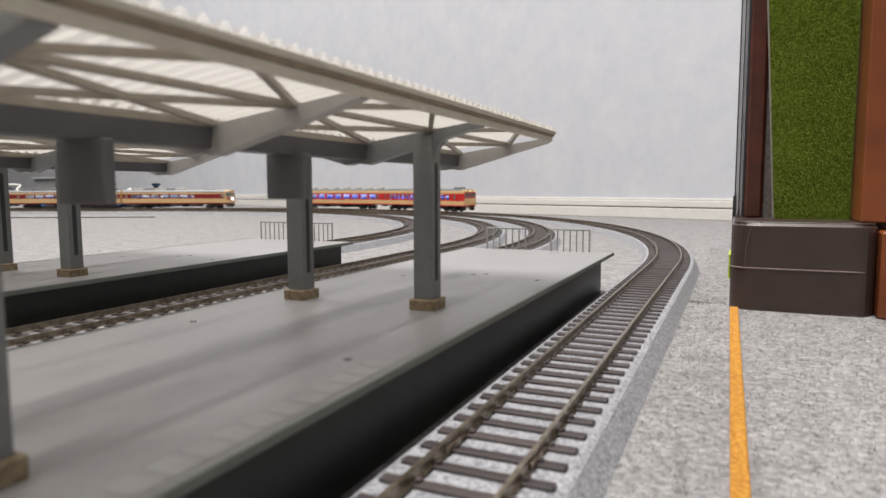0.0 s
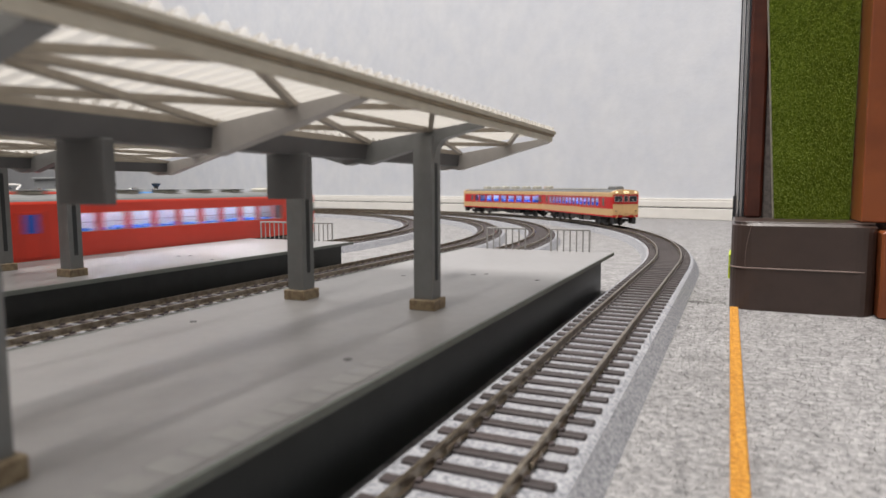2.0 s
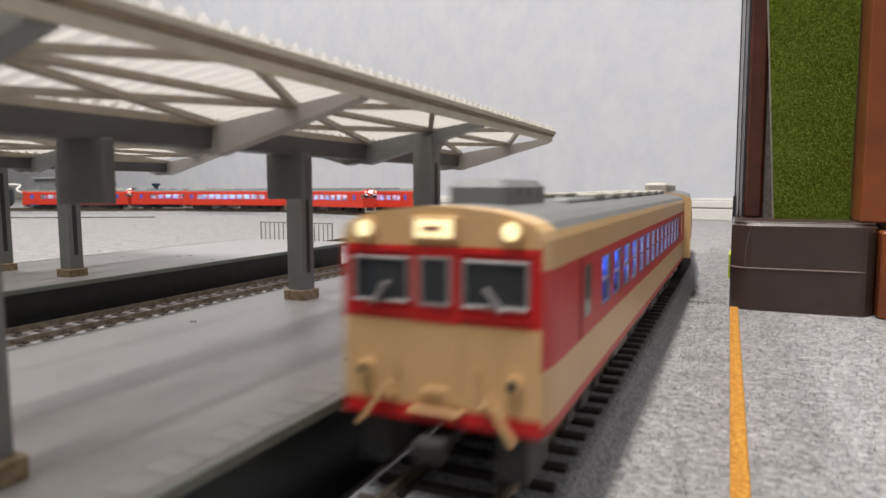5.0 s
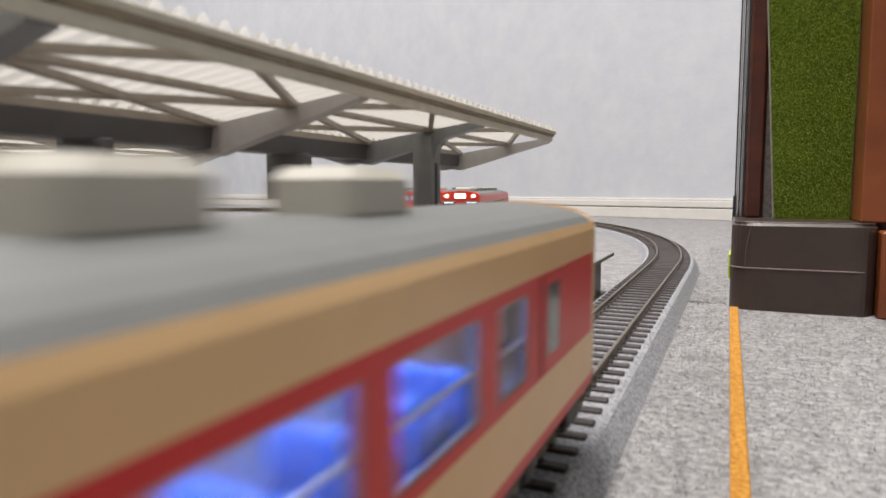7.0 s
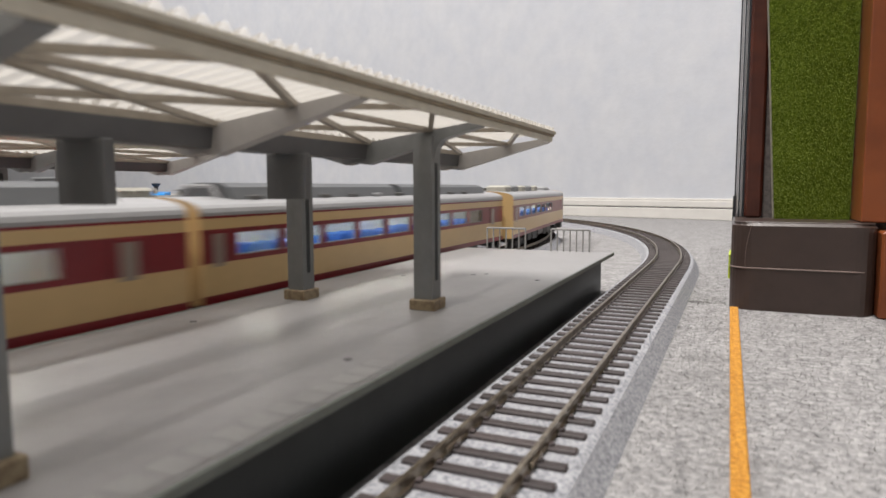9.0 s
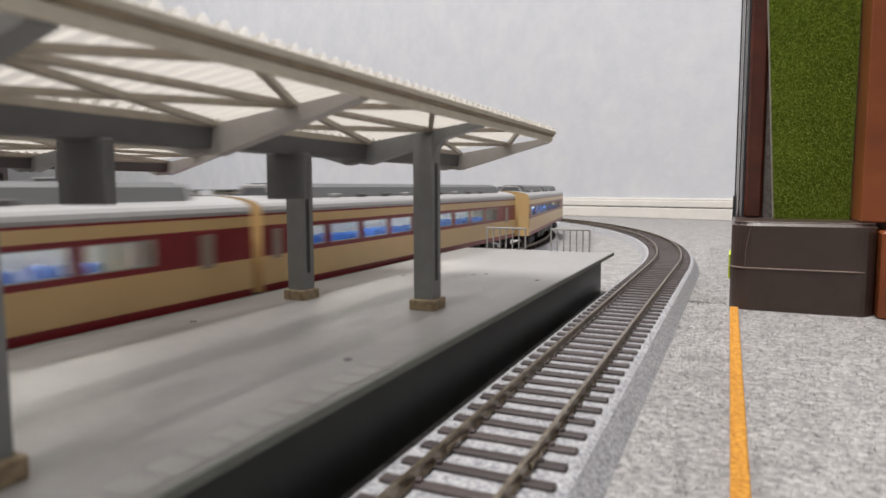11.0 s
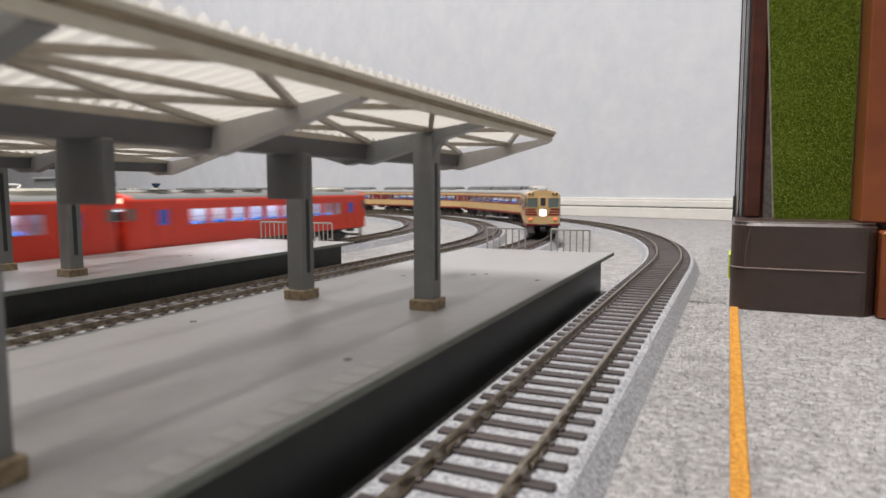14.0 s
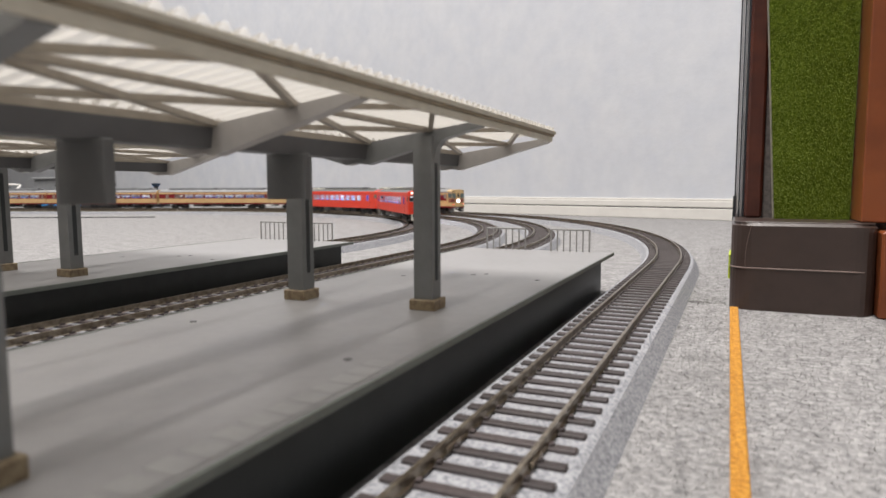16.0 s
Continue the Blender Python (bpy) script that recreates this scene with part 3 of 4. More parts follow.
def car(name, label, style, length, bands, windows, doors, cab_ends, roof_mat, rows_z, light, seat_mat, roof_kit, group):
    """bands: [(z0, z1, slot)] up the side; windows: [(x0, x1)]; doors the same; rows_z: the windows' lower and upper edge."""
    c = thing(name, label, "model railcar", group)
    L = length / 2
    mats, z_lo, z_hi = style["mats"], rows_z[0], rows_z[1]
    nose = style.get("nose", (0.045, 0.006))
    bends = [nose[1] * f for f in (0.25, 0.5, 1.0)]
    # sides with true window openings
    cuts = sorted({-L, L, *(v for w in windows + doors for v in w), *(e * (L - d) for e in (-1, 1) for d in bends)})
    zs = sorted({bands[0][0], *(b[1] for b in bands), z_lo, z_hi})
    body = Shape()
    for side in (-1, 1):
        for a, b in zip(cuts, cuts[1:]):
            ya = side * HALF * (cap_scale(L - abs(a), nose) if (1 if a > 0 else -1) in cab_ends else 1)
            yb = side * HALF * (cap_scale(L - abs(b), nose) if (1 if b > 0 else -1) in cab_ends else 1)
            mid = (a + b) / 2
            hole = any(w[0] - 1e-6 < mid < w[1] + 1e-6 for w in windows)
            for z0, z1 in zip(zs, zs[1:]):
                zm = (z0 + z1) / 2
                if hole and z_lo < zm < z_hi:
                    continue
                slot = next(s for lo, hi, s in bands if lo <= zm <= hi)
                slot = style["paint"](mid, zm, slot, L) if "paint" in style else slot
                body.add([(a, ya, z0), (b, yb, z0), (b, yb, z1), (a, ya, z1)], [(0, 1, 2, 3)], slot)
        for w0, w1 in windows:
            yo, yi = side * HALF, side * (HALF - 0.0011)
            body.add([(w0, yo, z_lo), (w1, yo, z_lo), (w1, yi, z_lo), (w0, yi, z_lo), (w0, yo, z_hi), (w1, yo, z_hi), (w1, yi, z_hi), (w0, yi, z_hi)],
                     [(0, 1, 2, 3), (4, 5, 6, 7), (0, 3, 7, 4), (1, 2, 6, 5)], len(mats) - 1)
    # ends
    base = bands[0][0]
    outline = [(-HALF, base), *PROFILE, (HALF, base)]
    for e in (-1, 1):
        k = cap_scale(0, nose) if e in cab_ends else 1.0
        if e in cab_ends:
            for z0, z1, slot in style.get("face_bands", bands):
                body.add([(e * L, -HALF * k, z0), (e * L, HALF * k, z0), (e * L, HALF * k, z1), (e * L, -HALF * k, z1)], [(0, 1, 2, 3)], slot)
            top = [(y * k, z) for y, z in PROFILE]
            body.add([(e * L, y, z) for y, z in top], [tuple(range(len(top)))], style["brow"])
        else:
            body.add([(e * L, y, z) for y, z in outline], [tuple(range(len(outline)))], style["end_slot"])
    body.add([(-L, -HALF, base), (L, -HALF, base), (L, HALF, base), (-L, HALF, base)], [(0, 1, 2, 3)], len(mats) - 1)
    part("body", body, mats, c, weld=True)
    # roof
    xs = [-L, *(d - L for d in bends), 0, *(L - d for d in bends[::-1]), L]
    rf, n = Shape(), len(PROFILE)
    v = []
    for x in xs:
        e = 1 if x > 0 else -1
        k = cap_scale(L - abs(x), nose) if e in cab_ends and x else 1
        v += [(x, y * k, z - (0.0012 * max(0, 1 - (L - abs(x)) / nose[1]) ** 2 if e in cab_ends and x else 0) * (1 if abs(y) < 0.015 else 0)) for y, z in PROFILE]
    for i in range(len(xs) - 1):
        ends = (xs[i] < 0 and -1 in cab_ends and i < 3) or (xs[i + 1] > 0 and 1 in cab_ends and i >= len(xs) - 4)
        for j in range(n - 1):
            rf.add([v[i * n + j], v[i * n + j + 1], v[(i + 1) * n + j + 1], v[(i + 1) * n + j]], [(0, 1, 2, 3)], 1 if ((j in (0, n - 2) and "silver_eave" not in style) or ends) else 0)
    part("roof", rf, [roof_mat, mats[style["brow"]]], c, "rounded grey roof", smooth=True)
    # window panes, each with its rim
    pane_z = (z_lo + z_hi) / 2
    for side in (-1, 1):
        for w0, w1 in windows:
            y = side * (HALF - 0.0008)
            p = part("window_pane", Shape().box(w0 - 0.0002, w1 + 0.0002, *sorted((y, y - side * 0.0002)), z_lo - 0.0002, z_hi + 0.0002), GLASS, c)
            if style.get("rim"):
                rim = Shape()
                yy = sorted((side * (HALF - 0.0002), side * (HALF - 0.0007)))
                rim.box(w0, w1, *yy, z_hi - 0.0004, z_hi).box(w0, w1, *yy, z_lo, z_lo + 0.0004).box(w0, w0 + 0.0004, *yy, z_lo + 0.0004, z_hi - 0.0004).box(w1 - 0.0004, w1, *yy, z_lo + 0.0004, z_hi - 0.0004)
                if style["rim"] == "bar":
                    rim.box(w0 + 0.0004, w1 - 0.0004, *yy, pane_z - 0.0002, pane_z + 0.0002)
                part("frame", rim, FRAME_GREY, p)
        for d0, d1 in doors:
            y = side * HALF
            z1, zb = (z_hi + 0.0014, bands[1][0]) if style.get("tall_door") else (bands[2][1] - 0.0004, bands[2][0] + 0.0004)
            door = part("door", Shape().box(d0, d1, *sorted((y - side * 0.0004, y + side * 0.00025)), zb, z1, 0.0001), mats[style["door"]], c)
            part("door_window", Shape().box(d0 + (d1 - d0) * 0.22, d1 - (d1 - d0) * 0.22, *sorted((y + side * 0.0002, y + side * 0.00035)), z_lo + style.get("pane_down", 0.001), z_hi), style.get("door_glass", PALEGLASS), door)
            part("door_seam", Shape().box(d0 - 0.0004, d0, *sorted((y, y + side * 0.0001)), zb, z1).box(d1, d1 + 0.0004, *sorted((y, y + side * 0.0001)), zb, z1), UNDER, door)
    # cabin
    part("cabin_floor", Shape().box(-L + 0.004, L - 0.004, -HALF + 0.0016, HALF - 0.0016, base + 0.003, base + 0.004).box(-L + 0.004, L - 0.004, -0.0006, 0.0006, base + 0.004, z_hi + 0.002), INTERIOR, c)
    seats = Shape()
    x = windows[0][0]
    while x < windows[-1][1] - 0.008:
        for s in (-1, 1):
            h0 = random.uniform(0.0, 0.0012)
            seats.box(x + 0.001, x + 0.0032, *sorted((s * 0.0045, s * 0.0155)), base + 0.0045, z_lo + style.get("seat", 0.0045) + h0, 0.0006)
            seats.box(x + 0.0032, x + 0.0085, *sorted((s * 0.0045, s * 0.0155)), base + 0.0045, z_lo + style.get("seat", 0.0045) - 0.0033 + h0, 0.0006)
        x += 0.0115
    part("seat_row", seats, seat_mat, c, "rows of blue seats")
    part("cabin_light", Shape().box(windows[0][0], windows[-1][1], -0.0022, 0.0022, z_hi + 0.0032, z_hi + 0.0038), light, c, "glowing cabin light strip")
    # running gear
    for e in (-1, 1):
        bg = Shape()
        xb = e * (L - 0.046)
        for s in (-1, 1):
            y = s * 0.0125
            bg.box(xb - 0.0185, xb + 0.0185, y - 0.0012, y + 0.0012, 0.0045, 0.0085, 0.0006)
            for w in (-0.0130, 0.0130):
                bg.box(xb + w - 0.0028, xb + w + 0.0028, y - 0.0018, y + 0.0018, 0.0034, 0.0080, 0.0005)
            bg.box(xb - 0.004, xb + 0.004, y - 0.0018, y + 0.0018, 0.0030, 0.0095, 0.0005)
        bg.box(xb - 0.006, xb + 0.006, -0.012, 0.012, 0.006, 0.0118)
        bogie = part("bogie", bg, UNDER, c)
        for w in (-0.0130, 0.0130):
            for s in (-1, 1):
                part("wheel", Shape().tube((xb + w, s * 0.0073, 0.0055), (xb + w, s * 0.0100, 0.0055), 0.0055, 18), UNDER_GREY, bogie)
    boxes = [(-0.066, -0.048, 0.005), (-0.043, -0.020, 0.0045), (-0.015, 0.012, 0.0065), (0.016, 0.030, 0.005), (0.034, 0.058, 0.0055)]
    for a, b, h in boxes:
        for s in (-1, 1):
            part("underfloor_box", Shape().box(a, b, *sorted((s * 0.0055, s * 0.0150)), h, 0.0128, 0.0006), UNDER_GREY if h > 0.005 else UNDER, c)
    part("chassis", Shape().box(-L + 0.004, L - 0.004, -0.0145, 0.0145, 0.0112, base + 0.0005), UNDER, c)
    for e in (-1, 1):
        part("coupler", Shape().box(*sorted((e * (L - 0.008), e * (L + 0.0032))), -0.0016, 0.0016, 0.0078, 0.0102, 0.0004).box(*sorted((e * (L + 0.0012), e * (L + 0.0034))), -0.0028, 0.0028, 0.0070, 0.0108, 0.0005), UNDER, c)
    roof_kit(c, L)
    for e in cab_ends:
        style["cab"](c, e, L * 1.0)
    for e in (-1, 1):
        if e not in cab_ends:
            part("gangway", Shape().box(*sorted((e * L, e * (L + 0.0022))), -0.0062, 0.0062, base + 0.002, 0.0395, 0.0006), UNDER_GREY, c, "dark gangway bellows")
    return c


def ac_box(c, x, w, d, h, mat, z=0.0468, name="air_conditioner", slots=0):
    b = part(name, rounded_block(x - w / 2, x + w / 2, -d / 2, d / 2, z, z + h, d * 0.2), mat, c)
    for k in range(slots):
        u = x - w / 2 + w * (k + 1) / (slots + 1)
        part("grille", Shape().box(u - 0.0006, u + 0.0006, -d / 2 - 0.0001, d / 2 + 0.0001, z + h * 0.35, z + h * 0.7), UNDER_GREY, b)
    return b


def cab_express(c, e, L):
    """Red and cream diesel railcar face."""
    def plate(name, y0, y1, z0, z1, mat, out=0.0003, cut=0.0, parent=None, label=""):
        return part(name, Shape().box(*sorted((e * (L - 0.0006), e * (L + out))), y0, y1, z0, z1, cut), mat, parent or c, label)
    for s in (-1, 1):
        w = plate("cab_window", *sorted((s * 0.0048, s * 0.0150)), 0.0322, 0.0390, DARKGLASS, 0.0002)
        rim = Shape()
        xx = sorted((e * (L - 0.0004), e * (L + 0.0006)))
        y0, y1 = sorted((s * 0.0045, s * 0.0153))
        rim.box(*xx, y0, y1, 0.0388, 0.0393, 0.0002).box(*xx, y0, y1, 0.0318, 0.0323, 0.0002).box(*xx, y0, y0 + 0.0005, 0.0323, 0.0388, 0.0002).box(*xx, y1 - 0.0005, y1, 0.0323, 0.0388, 0.0002)
        part("window_frame", rim, FRAME_GREY, w)
        part("wiper", Shape().bar((e * (L + 0.0007), s * 0.0112, 0.0315), (e * (L + 0.0009), s * 0.0085, 0.0352), 0.0011, 0.0005), FRAME_GREY, w)
        h = part("headlight", Shape().tube((e * (L - 0.001), s * 0.0126, 0.0438), (e * (L + 0.0009), s * 0.0126, 0.0438), 0.0019, 18), CREAM, c)
        part("lens", Shape().tube((e * (L + 0.0008), s * 0.0126, 0.0438), (e * (L + 0.0011), s * 0.0126, 0.0438), 0.0014, 18), GLOW_WARM, h, "warm glowing headlight")
        t = part("tail_lamp", Shape().tube((e * (L - 0.001), s * 0.0130, 0.0205), (e * (L + 0.0012), s * 0.0130, 0.0205), 0.0014, 14), CREAM, c)
        part("lens", Shape().tube((e * (L + 0.0011), s * 0.0130, 0.0205), (e * (L + 0.0014), s * 0.0130, 0.0205), 0.0008, 12), UNDER, t)
        part("step", Shape().box(*sorted((e * L, e * (L + 0.001))), *sorted((s * 0.0075, s * 0.0105)), 0.0160, 0.0167), CREAM, c)
        part("grab_iron", Shape().tube((e * (L + 0.0008), s * 0.0072, 0.0190), (e * (L + 0.0008), s * 0.0072, 0.0225), 0.0003, 6), CREAM, c)
        part("hose", Shape().bar((e * (L + 0.001), s * 0.0085, 0.0185), (e * (L + 0.0016), s * 0.0135, 0.0115), 0.0008, 0.0008), CREAM, c)
        part("skirt", Shape().box(*sorted((e * (L - 0.012), e * (L - 0.001))), *sorted((s * 0.0095, s * 0.0150)), 0.004, 0.0125, 0.0004), UNDER, c)
    d = plate("front_door", -0.0042, 0.0042, 0.0156, 0.0412, CREAM, 0.0003, 0.0002, label="cream and red front door")
    plate("door_band", -0.0042, 0.0042, 0.0290, 0.0412, RED, 0.0005, 0.0001, d)
    w = plate("door_window", -0.0024, 0.0024, 0.0322, 0.0392, DARKGLASS, 0.0007, 0.0, d)
    part("window_frame", Shape().box(*sorted((e * L, e * (L + 0.0009))), -0.0028, -0.0023, 0.0318, 0.0396).box(*sorted((e * L, e * (L + 0.0009))), 0.0023, 0.0028, 0.0318, 0.0396).box(*sorted((e * L, e * (L + 0.0009))), -0.0023, 0.0023, 0.0391, 0.0396).box(*sorted((e * L, e * (L + 0.0009))), -0.0023, 0.0023, 0.0318, 0.0323), FRAME_GREY, d)
    plate("foot_plate", -0.0045, 0.0045, 0.0142, 0.0150, CREAM, 0.0014, 0.0002)
    part("hand_loop", Shape().tube((e * (L + 0.0009), -0.0028, 0.0160), (e * (L + 0.0009), -0.002, 0.0182), 0.0004, 6).tube((e * (L + 0.0009), -0.002, 0.0182), (e * (L + 0.0009), 0.002, 0.0182), 0.0004, 6).tube((e * (L + 0.0009), 0.002, 0.0182), (e * (L + 0.0009), 0.0028, 0.0160), 0.0004, 6), CREAM, c)
    sign = plate("destination_box", -0.0040, 0.0040, 0.0419, 0.0460, CREAM, 0.0009, 0.0003)
    plate("sign_glass", -0.0032, 0.0032, 0.0426, 0.0454, GLOW_WARM, 0.0011, 0.0, sign, "glowing destination sign")
    plate("sign_bar", -0.0018, 0.0012, 0.0436, 0.0444, SIGN_BAR, 0.0013, 0.0, sign)
    plate("rain_strip", -0.0155, 0.0155, 0.0402, 0.0406, RED, 0.0005)
    plate("sill_strip", -0.0155, 0.0155, 0.0301, 0.0305, RED, 0.0005)


def cab_limited(c, e, L):
    """Cream limited-express face with a crimson moustache and a lit badge."""
    def plate(name, y0, y1, z0, z1, mat, out=0.0003, cut=0.0, parent=None, label=""):
        return part(name, Shape().box(*sorted((e * (L - 0.0006), e * (L + out))), y0, y1, z0, z1, cut), mat, parent or c, label)
    for s in (-1, 1):
        w = plate("cab_window", *sorted((s * 0.0052, s * 0.0152)), 0.0305, 0.0398, PALEGLASS, 0.0004, label="grey-green wraparound cab window")
        glass = [(e * (L - u), s * (HALF * cap_scale(u, (0.13, 0.013)) + d)) for d, us in ((0.0002, (0.0002, 0.0033, 0.0065, 0.0085)), (-0.0012, (0.0085, 0.0065, 0.0033, 0.0002))) for u in us]
        part("side_glass", Shape().prism(glass, 2, 0.0305, 0.0398), PALEGLASS, w)
        part("cab_side_window", Shape().box(*sorted((e * (L - 0.0205), e * (L - 0.0145))), *sorted((s * (HALF - 0.0006), s * (HALF + 0.00015))), 0.0290, 0.0385), DOOR_PALE, c, "small pale cab side window")
        xx = sorted((e * (L - 0.0004), e * (L + 0.0007)))
        part("window_frame", Shape().box(*xx, *sorted((s * 0.0048, s * 0.0155)), 0.0397, 0.0403).box(*xx, *sorted((s * 0.0048, s * 0.0155)), 0.0299, 0.0305).box(*xx, *sorted((s * 0.0048, s * 0.0053)), 0.0305, 0.0397), EXP_CREAM, w)
        pod = part("headlight_pod", Shape().box(*sorted((e * (L - 0.006), e * (L + 0.0006))), *sorted((s * 0.0085, s * 0.0150)), 0.0424, 0.0456, 0.0008), EXP_CREAM, c)
        for y in (0.0100, 0.0132):
            part("lens", Shape().tube((e * (L + 0.0004), s * y, 0.0440), (e * (L + 0.0009), s * y, 0.0440), 0.0011, 14), DARKGLASS, pod, "unlit headlight lens")
        z0, z1 = 0.0225, 0.0292
        part("moustache", Shape().prism([(s * 0.0050, z0), (s * 0.0155, z0), (s * 0.0155, z1), (s * 0.0078, z1)], 0, *sorted((e * (L - 0.0003), e * (L + 0.0003)))), CRIMSON, c, "crimson moustache panel")
        for z in (0.0244, 0.0268):
            plate("stripe", *sorted((s * 0.0070, s * 0.0155)), z, z + 0.0006, EXP_CREAM, 0.0005)
        wrap = [(e * (L - u), s * (HALF * cap_scale(u, (0.13, 0.013)) + d)) for d, us in ((0.0002, (0.0, 0.0033, 0.0065)), (-0.0008, (0.0065, 0.0033, 0.0))) for u in us]
        for z2, z3 in ((0.0225, 0.0244), (0.0250, 0.0268), (0.0274, 0.0292)):
            part("moustache_wrap", Shape().prism(wrap, 2, z2, z3), CRIMSON, c, "crimson stripe wrapping round the nose")
        y = s * HALF
        part("band_tip", Shape().prism([(e * (L - 0.0312), 0.0256), (e * (L - 0.0312), 0.0369), (e * (L - 0.0235), 0.0369)], 1, *sorted((y - s * 0.0004, y + s * 0.00012))), CRIMSON, c, "slanted tip of the crimson band")
        t = part("tail_lamp", Shape().tube((e * (L - 0.0005), s * 0.0122, 0.0192), (e * (L + 0.0011), s * 0.0122, 0.0192), 0.0017, 14), EXP_CREAM, c)
        part("lens", Shape().tube((e * (L + 0.001), s * 0.0122, 0.0192), (e * (L + 0.0013), s * 0.0122, 0.0192), 0.0012, 12), GLOW_RED, t, "glowing red tail lamp")
        part("skirt", Shape().box(*sorted((e * (L - 0.010), e * (L - 0.0005))), *sorted((s * 0.0085, s * 0.0155)), 0.0045, 0.0125, 0.0005), UNDER_GREY, c)
    d = plate("front_door", -0.0044, 0.0044, 0.0140, 0.0412, EXP_CREAM, 0.0008, 0.0003)
    plate("door_window", -0.0024, 0.0024, 0.0322, 0.0400, DARKGLASS, 0.0011, 0.0, d)
    plate("head_badge", -0.0031, 0.0031, 0.0222, 0.0282, GLOW_WHITE, 0.0016, 0.0008, d, "glowing white head badge")
    plate("foot_plate", -0.0056, 0.0056, 0.0130, 0.0139, UNDER_GREY, 0.002, 0.0002)
    plate("lower_band", -0.0156, 0.0156, 0.0126, 0.0142, CRIMSON, 0.0004)


def cab_local(c, e, L):
    """All-red local railcar face with lights above the windows."""
    def plate(name, y0, y1, z0, z1, mat, out=0.0003, cut=0.0, parent=None, label=""):
        return part(name, Shape().box(*sorted((e * (L - 0.0006), e * (L + out))), y0, y1, z0, z1, cut), mat, parent or c, label)
    for s in (-1, 1):
        w = plate("cab_window", *sorted((s * 0.0048, s * 0.0158)), 0.0310, 0.0382, DARKGLASS, 0.0003)
        part("side_glass", Shape().box(*sorted((e * (L - 0.0065), e * (L - 0.0008))), *sorted((s * (HALF - 0.0012), s * (HALF + 0.0001))), 0.0310, 0.0382), PALEGLASS, w)
        xx = sorted((e * (L - 0.0004), e * (L + 0.0007)))
        part("window_frame", Shape().box(*xx, *sorted((s * 0.0044, s * 0.0162)), 0.0381, 0.0386).box(*xx, *sorted((s * 0.0044, s * 0.0162)), 0.0306, 0.0311), FRAME_GREY, w)
        # Emissive strip laid on the glass stands in for light inside the cab.
        part("cab_glow", Shape().box(*sorted((e * (L + 0.0003), e * (L + 0.0005))), *sorted((s * 0.0062, s * 0.0145)), 0.0366, 0.0377), LED_DIM, w, "glowing strip on the cab glass, for the lit cab")
        h = part("headlight", Shape().tube((e * (L - 0.002), s * 0.0120, 0.0430), (e * (L + 0.0007), s * 0.0120, 0.0430), 0.0022, 18), LOCAL_RED, c)
        part("lens", Shape().tube((e * (L + 0.0006), s * 0.0120, 0.0430), (e * (L + 0.0010), s * 0.0120, 0.0430), 0.0018, 18), GLOW_PINK, h, "glowing headlight")
        for z in (0.0182, 0.0222):
            part("grab_iron", Shape().bar((e * (L + 0.0006), s * 0.0105, z), (e * (L + 0.0006), s * 0.0150, z), 0.0006, 0.0006), LOCAL_RED, c)
        part("tail_lamp", Shape().tube((e * (L - 0.001), s * 0.0132, 0.0252), (e * (L + 0.0007), s * 0.0132, 0.0252), 0.0013, 12), LOCAL_RED, c)
        part("plough_arm", Shape().box(*sorted((e * (L - 0.002), e * (L + 0.0008))), *sorted((s * 0.0105, s * 0.0130)), 0.0040, 0.0125, 0.0004), AC_GREY, c)
    d = plate("front_door", -0.0042, 0.0042, 0.0145, 0.0396, LOCAL_RED, 0.0004, 0.0002)
    plate("door_window", -0.0022, 0.0022, 0.0300, 0.0370, PALEGLASS, 0.0007, 0.0, d)
    sign = plate("sign_box", -0.0052, 0.0052, 0.0404, 0.0456, LOCAL_RED, 0.0007, 0.0003)
    plate("sign_glass", -0.0044, 0.0044, 0.0410, 0.0450, GLOW_WHITE, 0.0010, 0.0, sign, "glowing white sign")
    plate("buffer_plate", -0.0135, 0.0135, 0.0030, 0.0056, AC_GREY, 0.0016, 0.0006)


def spread(x0, x1, n, w):
    """n windows of width w evenly between x0 and x1."""
    step = (x1 - x0 - w) / (n - 1)
    return [(x0 + i * step, x0 + i * step + w) for i in range(n)]


EXPRESS = dict(mats=[CREAM, RED, ROOF_GREY, UNDER_GREY], brow=0, end_slot=0, door=1, rim="bar", seat=0.0040, cab=cab_express, face_bands=[(0.0125, 0.0152, 1), (0.0152, 0.0290, 0), (0.0290, 0.0412, 1), (0.0412, EAVE, 0)])
DOOR_PALE = material("door_pane_pale_brown", (0.3, 0.25, 0.21), 0.3, grain=0.1, scale=300)
LIMITED = dict(door_glass=DOOR_PALE, pane_down=-0.003, mats=[EXP_CREAM, CRIMSON, ROOF_SILVER, UNDER_GREY], brow=0, end_slot=0, door=1, rim="plain", seat=0.0024, cab=cab_limited, nose=(0.13, 0.013), silver_eave=True,
               face_bands=[(0.0122, 0.0140, 1), (0.0140, EAVE, 0)])
DOOR_BLUE = material("door_pane_blue", (0.035, 0.13, 0.62), 0.25, grain=0.1, scale=300)
LOCAL = dict(door_glass=DOOR_BLUE, tall_door=True, seat=0.0010, mats=[LOCAL_RED, LOCAL_RED, ROOF_GREY, UNDER_GREY], brow=0, end_slot=0, door=0, rim="bar", cab=cab_local)
EXPRESS_BANDS = [(0.0125, 0.0143, 1), (0.0143, 0.0228, 0), (0.0228, 0.0380, 1), (0.0380, EAVE, 0)]
LIMITED_BANDS = [(0.0122, 0.0150, 1), (0.0150, 0.0256, 0), (0.0256, 0.0369, 1), (0.0369, 0.0405, 0), (0.0405, 0.0413, 1), (0.0413, EAVE, 2)]
